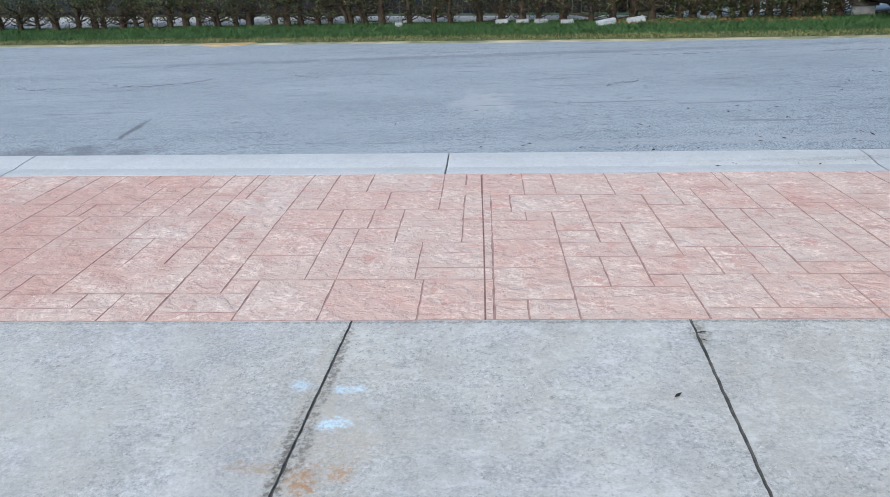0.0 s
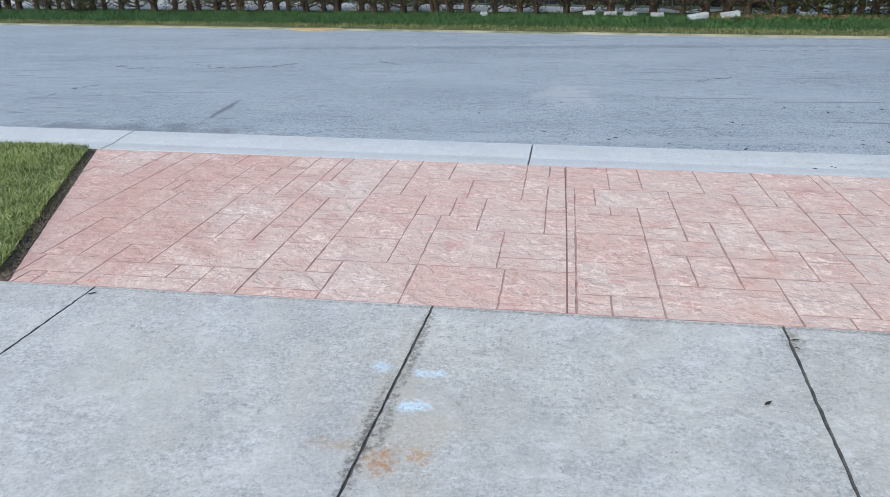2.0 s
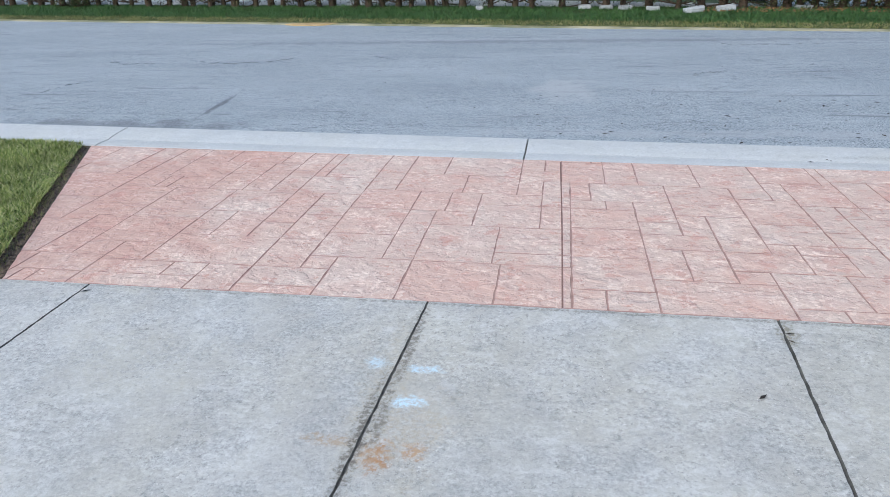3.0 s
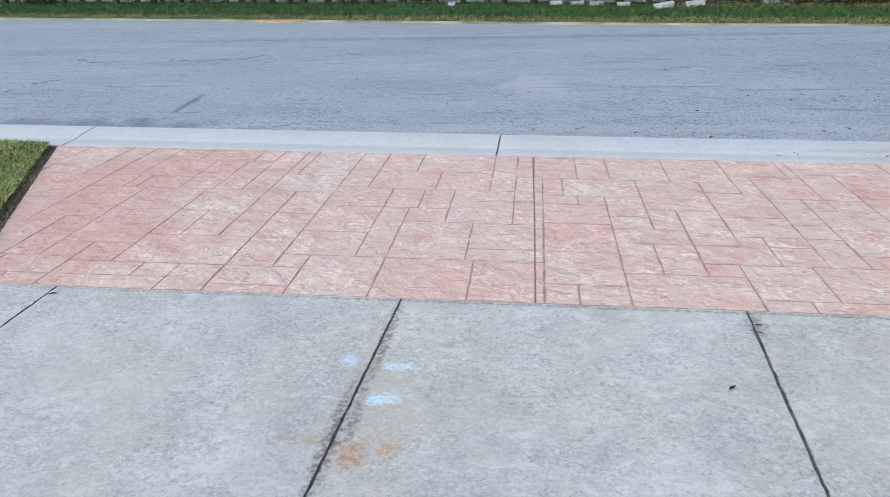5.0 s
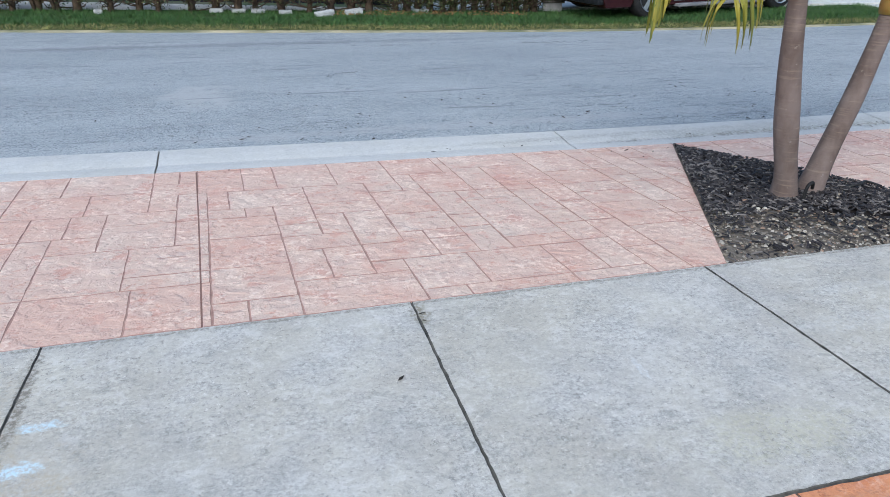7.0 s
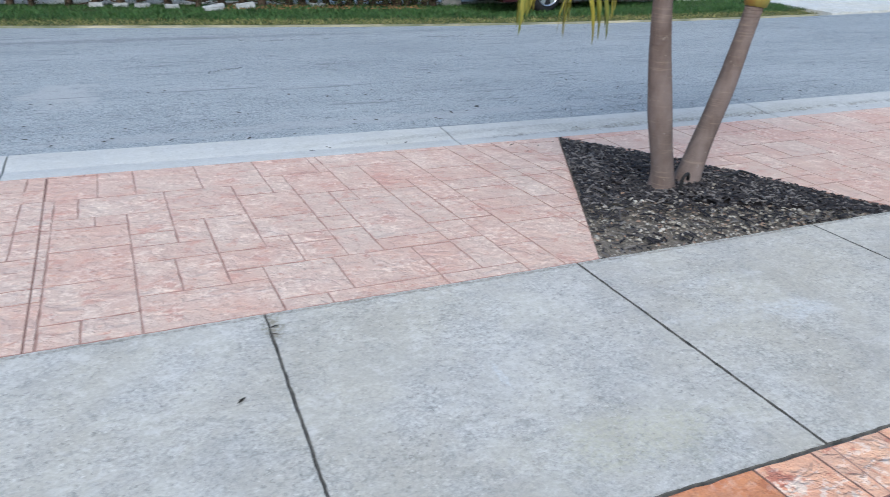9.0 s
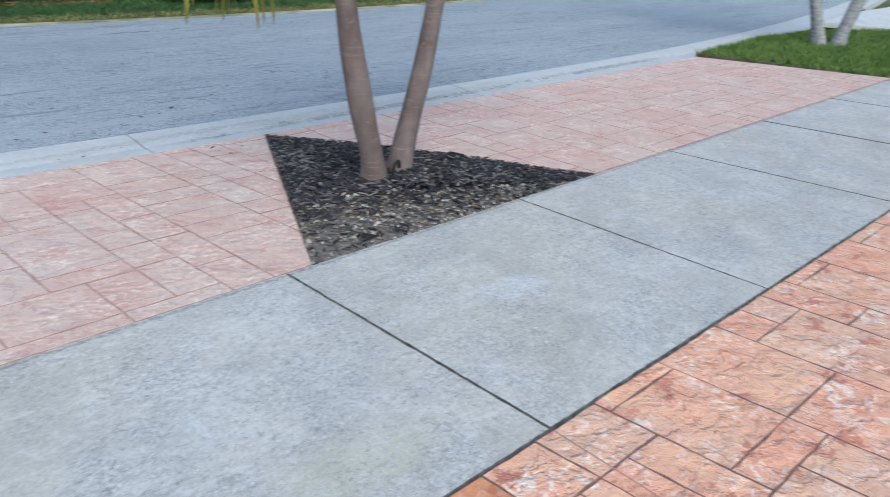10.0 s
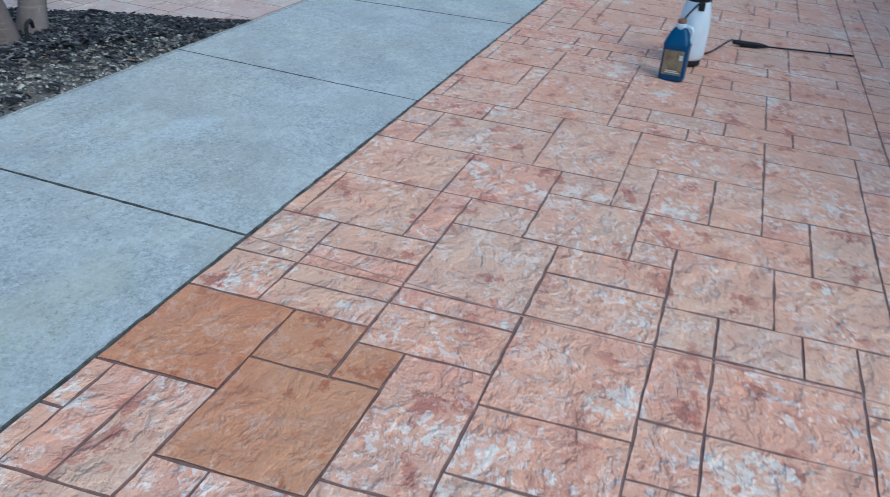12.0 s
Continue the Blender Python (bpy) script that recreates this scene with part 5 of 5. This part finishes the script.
v, f = tube(bend([(-0.095, -0.02, 0.47), (-0.12, 0.0, 0.46), (-0.15, 0.06, 0.38), (-0.16, 0.13, 0.24), (-0.13, 0.15, 0.1), (-0.05, 0.14, 0.02), (0.12, 0.08, 0.012), (0.25, -0.06, 0.012), (0.40, -0.16, 0.014), (0.62, -0.24, 0.03), (0.80, -0.305, 0.037)], 60), [0.007] * 60, 8)
part("hose", mesh_from("hose", v, f, M_BLACK, True), sprayer, "thin black hose")
bm = bmesh.new()
box_bm(bm, 0, 0, 0, 0.02, 0.045, 0.06, 0.006)
part("valve", mesh_of("valve", bm, M_BLACK), sprayer, "", pose(-0.097, -0.035, 0.45))

wand = thing("spray_wand", (7.04, -2.93, 0.0), "black spray wand lying on the stamped concrete", "spray wand", turn=-68)
v, f = tube(bend([(0, 0, 0.034), (0.1, 0, 0.03), (0.2, 0.004, 0.024), (0.26, 0, 0.02)], 16), [0.013, 0.016, 0.018, 0.018, 0.018, 0.017, 0.017, 0.017, 0.018, 0.018, 0.018, 0.017, 0.016, 0.014, 0.012, 0.01], 10)
part("grip", mesh_from("grip", v, f, M_BLACK, True), wand, "black grip")
bm = bmesh.new()
box_bm(bm, 0.13, 0, 0.008, 0.14, 0.018, 0.012, 0.003)
part("trigger", mesh_of("trigger", bm, M_BLACK), wand)
v, f = tube([(0.25, 0, 0.02), (0.6, 0.012, 0.013), (0.9, 0.02, 0.01), (0.93, 0.014, 0.009)], [0.006, 0.006, 0.006, 0.008], 8)
part("lance", mesh_from("lance", v, f, M_BLACK, True), wand)

jug = thing("jug", (5.97, -2.615, 0.0), "blue plastic gallon jug with a brown paper label", "jug", turn=-5)
jug.matrix_basis = pose(5.97, -2.615, 0.002, -4, 0, -5)
JW, JD = 0.078, 0.062


def jug_ring(s, z, sy=1.0):
    out = []
    for i in range(32):
        a = 2 * math.pi * i / 32
        ca, sa = math.cos(a), math.sin(a)
        out.append((JD * s * math.copysign(abs(ca) ** 0.5, ca), JW * s * sy * math.copysign(abs(sa) ** 0.5, sa), z))
    return out


def jug_part(name, levels, material, label=""):
    verts, faces = [], []
    for s, z in levels:
        verts += jug_ring(s, z)
    for j in range(len(levels) - 1):
        for i in range(32):
            a, b = j * 32 + i, j * 32 + (i + 1) % 32
            faces.append((a, b, b + 32, a + 32))
    faces += [tuple(range(32))[::-1], tuple(range((len(levels) - 1) * 32, len(levels) * 32))]
    return part(name, mesh_from(name, verts, faces, material, True), jug, label)


jug_part("body", [(0.9, 0.0), (0.98, 0.008), (1.0, 0.03), (1.0, 0.2), (1.03, 0.21), (1.03, 0.222), (0.98, 0.232), (0.7, 0.285), (0.5, 0.31), (0.42, 0.32)], M_BLUE)
v, f = lathe([(0.033, 0.31), (0.032, 0.335), (0.026, 0.342)], 20)
part("neck", mesh_from("neck", v, f, M_JUGCLEAR, True), jug, "pale translucent neck")
v, f = lathe([(0.022, 0.34), (0.026, 0.342), (0.026, 0.362), (0.022, 0.365)], 20)
part("cap", mesh_from("cap", v, f, M_CAP, True), jug, "brown screw cap")
v, f = tube(bend([(0, -0.028, 0.322), (0, -0.06, 0.318), (0, -0.072, 0.29), (0, -0.07, 0.25), (0, -0.066, 0.222)], 14), [0.012] * 14, 10)
part("handle", mesh_from("handle", v, f, M_JUGCLEAR, True), jug, "pale moulded handle")
bm = bmesh.new()
box_bm(bm, -JD - 0.0012, 0, 0.115, 0.002, 0.118, 0.15, 0.0)
lab = part("label", mesh_of("label", bm, M_LABEL), jug, "brown paper label")
lr = random.Random(3)
for row, (zz, w) in enumerate([(0.056, 0.09), (0.066, 0.07)]):
    bm = bmesh.new()
    box_bm(bm, -JD - 0.003, lr.uniform(-0.01, 0.01), zz, 0.0012, w, 0.006)
    part("print_bar", mesh_of("print_bar", bm, M_LABELPALE), lab)
bm = bmesh.new()
box_bm(bm, -JD - 0.003, -0.044, 0.15, 0.0012, 0.022, 0.03)
part("print_patch", mesh_of("print_patch", bm, M_LABELPALE), lab)

# ---- far end of the walk ----
cover = thing("meter_cover", (11.52, -0.74, 0.004), "dark grey iron meter cover set in the sidewalk", "meter cover")
bm = bmesh.new()
box_bm(bm, 0, 0, 0, 0.34, 0.52, 0.014, 0.003)
part("frame", mesh_of("frame", bm, M_COVER), cover)
bm = bmesh.new()
box_bm(bm, 0, 0, 0.009, 0.29, 0.47, 0.006, 0.002)
part("lid", mesh_of("lid", bm, M_COVER), cover)

binn = thing("storage_bin", (12.85, -2.42, 0.0), "dark navy plastic storage bin standing on black gravel", "storage bin", turn=2)
bm = bmesh.new()
box_bm(bm, 0, 0, 0.40, 0.95, 1.5, 0.74, 0.09)
part("body", mesh_of("body", bm, M_NAVY, True), binn)
bm = bmesh.new()
box_bm(bm, 0, 0, 0.80, 1.0, 1.56, 0.08, 0.03)
part("lid", mesh_of("lid", bm, M_NAVY), binn)
gs = [(hr.uniform(12.20, 14.0), hr.uniform(-3.9, -1.72), 0.0, hr.uniform(0.012, 0.03)) for _ in range(900)]
tagged(pebbles("black_gravel", gs, M_MULCH, "black gravel strip round the storage bin", 41), category="gravel")
sheet("gravel_bed", [(12.16, -7.5), (14.2, -7.5), (14.2, SIDE - 0.2), (12.16, SIDE - 0.2)], lambda y: -0.004, M_SOIL, "dark gravel bed at the end of the driveway", "gravel bed")
sheet("pale_corner", [(12.16, SIDE - 0.19), (15.6, SIDE - 0.19), (15.6, SIDE), (12.16, SIDE)], lambda y: 0.0, M_LIGHT, "pale concrete strip beside the sidewalk", "pavement")
sheet("neighbour_driveway", [(17.2, -7.5), (40, -7.5), (40, 3.0), (17.6, 2.9), (15.3, 2.6), (15.6, 1.8), (16.9, 0.5)], lambda y: -0.02, M_LIGHT, "pale concrete driveway next door", "driveway")
sheet("paver_crossing", [(15.61, -1.6), (17.19, -1.6), (17.1, 0.2), (15.61, 0.2)], lambda y: -0.012, M_PAVER, "grey paver crossing beside the grass island", "pavement")
v, f = tube(bend([(17.6, 0.35, -0.01), (18.1, 0.75, -0.01), (19.5, 0.9, -0.01), (22, 1.2, -0.01), (26, 1.4, -0.01)], 30), [0.022] * 30, 6)
tagged(new("drain_hose", mesh_from("drain_hose", v, f, M_PIPE, True)), "black hose lying over pale concrete", "hose")


# ---- litter on road, gutter and aprons ----
def litter(name, spots, label, seed):
    r, verts, faces = random.Random(seed), [], []
    for x, y, z, ln in spots:
        m = pose(x, y, z + 0.003, r.uniform(-8, 8), r.uniform(-8, 8), r.uniform(0, 360))
        k = len(verts)
        w = ln * r.uniform(0.2, 0.4)
        verts += [m @ Vector(q) for q in ((-ln / 2, 0, 0), (-ln * .1, -w / 2, 0.002), (ln / 2, 0, 0.004), (0, w / 2, 0.002), (0, 0, 0.006))]
        faces += [(k, k + 1, k + 4), (k + 1, k + 2, k + 4), (k + 2, k + 3, k + 4), (k + 3, k, k + 4), (k + 3, k + 2, k + 1, k)]
    return tagged(new(name, mesh_from(name, verts, faces, M_LITTER)), label, "leaf litter", kind="stuff")


lt = random.Random(77)


def road_z(x, y):
    f = (y - kerb_far(x)) / (road_far(x) - kerb_far(x))
    return -0.052 + 0.03 * math.sin(math.pi * max(0, min(1, f)))


marks = [(2.911, 2.932), (3.409, 2.858), (3.158, 3.868), (2.83, 3.938), (2.382, 3.904), (4.222, 3.545), (3.897, 3.109), (4.33, 3.3), (3.05, 3.72), (2.7, 3.75), (3.55, 3.05), (3.6, 2.98)]
spots = [(x, y, road_z(x, y), lt.uniform(0.04, 0.065)) for x, y in marks]
for _ in range(130):
    x = lt.gauss(4.2, 2.4)
    y = kerb_far(x) + abs(lt.gauss(0, 1.1)) + 0.05
    if y < road_far(x) - 0.2:
        spots.append((x, y, road_z(x, y), lt.uniform(0.02, 0.065)))
litter("road_litter", spots, "dark seed pods and leaf scraps on the asphalt", 5)
spots = [(x, kerb_near(x) + lt.uniform(0.1, 0.4), -0.056, lt.uniform(0.02, 0.06)) for x in [lt.uniform(2.2, 8) for _ in range(46)]]
litter("gutter_litter", spots, "dark leaf scraps in the gutter", 6)
spots = [(3.55, 1.98, fall(1.98), 0.055), (3.683, 1.988, fall(1.99), 0.06), (3.86, 1.9, fall(1.9), 0.04), (3.72, 1.8, fall(1.8), 0.04), (4.02, 1.96, fall(1.96), 0.035), (3.98, 1.72, fall(1.7), 0.03)]
litter("apron_litter", spots, "dark seed pods on the stamped apron", 7)
litter("walk_litter", [(1.353, -0.552, 0.0, 0.05), (1.545, -0.1, 0.0, 0.05), (1.54, -0.16, 0, 0.03), (-1.72, -0.06, 0, 0.06)], "dark leaf scraps on the sidewalk", 8)

# ---- stamped pieces ----
cut_w = [side_of(*LAWN_EDGE[1], *LAWN_EDGE[0]), side_of(*BED[0], *BED[1]), (0, 0.021, 0, 1)]
laid = courses(APRON_COURSES)
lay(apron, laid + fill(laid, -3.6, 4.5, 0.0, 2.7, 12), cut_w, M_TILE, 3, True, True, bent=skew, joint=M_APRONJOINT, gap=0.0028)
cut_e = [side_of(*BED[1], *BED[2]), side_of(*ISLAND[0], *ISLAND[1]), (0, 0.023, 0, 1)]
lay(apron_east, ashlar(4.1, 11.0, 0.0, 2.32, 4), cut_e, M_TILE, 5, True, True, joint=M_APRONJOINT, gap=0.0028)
cut_d = [(0, SIDE - 0.005, 0, -1), (12.14, -3, -1, 0), (-2.99, -3, 1, 0), (0, -7.49, 0, 1)]
laid = courses(DRIVE_COURSES)
sealed = [q for q in laid if 2.3 < (q[0] + q[1]) / 2 < 2.85 and (q[2] + q[3]) / 2 > -2.21]
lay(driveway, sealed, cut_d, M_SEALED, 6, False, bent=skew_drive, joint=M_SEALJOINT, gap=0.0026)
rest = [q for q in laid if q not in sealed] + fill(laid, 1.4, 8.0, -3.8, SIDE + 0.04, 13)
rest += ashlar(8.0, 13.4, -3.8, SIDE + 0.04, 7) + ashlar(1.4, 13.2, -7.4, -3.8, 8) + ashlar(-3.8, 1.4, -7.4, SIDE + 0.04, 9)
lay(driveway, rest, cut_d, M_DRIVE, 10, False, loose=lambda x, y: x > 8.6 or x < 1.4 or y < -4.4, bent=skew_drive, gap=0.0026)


def control_joint(points, half, z_of, parent, material):
    """A straight sawn joint across the stamp."""
    verts, faces = [], []
    for i, p in enumerate(bend([(x, y, 0) for x, y in points], 24)):
        z = z_of(p.y) + 0.0015
        verts += [(p.x - half, p.y - half, z - 0.012), (p.x - half * 0.9, p.y - half * 0.9, z), (p.x + half * 0.9, p.y + half * 0.9, z), (p.x + half, p.y + half, z - 0.012)]
        if i:
            k = 4 * i
            faces += [(k - 4, k, k + 1, k - 3), (k - 3, k + 1, k + 2, k - 2), (k - 2, k + 2, k + 3, k - 1)]
    part("control_joint", mesh_from("control_joint", verts, faces, material), parent, "straight dark control joint")


control_joint([(0.616, 0.016), (0.578, 1.1), (0.532, 2.2)], 0.0045, fall, apron, M_JOINT)
control_joint([(3.14, SIDE - 0.012), (3.168, -2.455), (3.235, -3.055), (3.28, -3.505), (3.42, -5.0)], 0.002, lambda y: 0.0005, driveway, M_APRONJOINT)
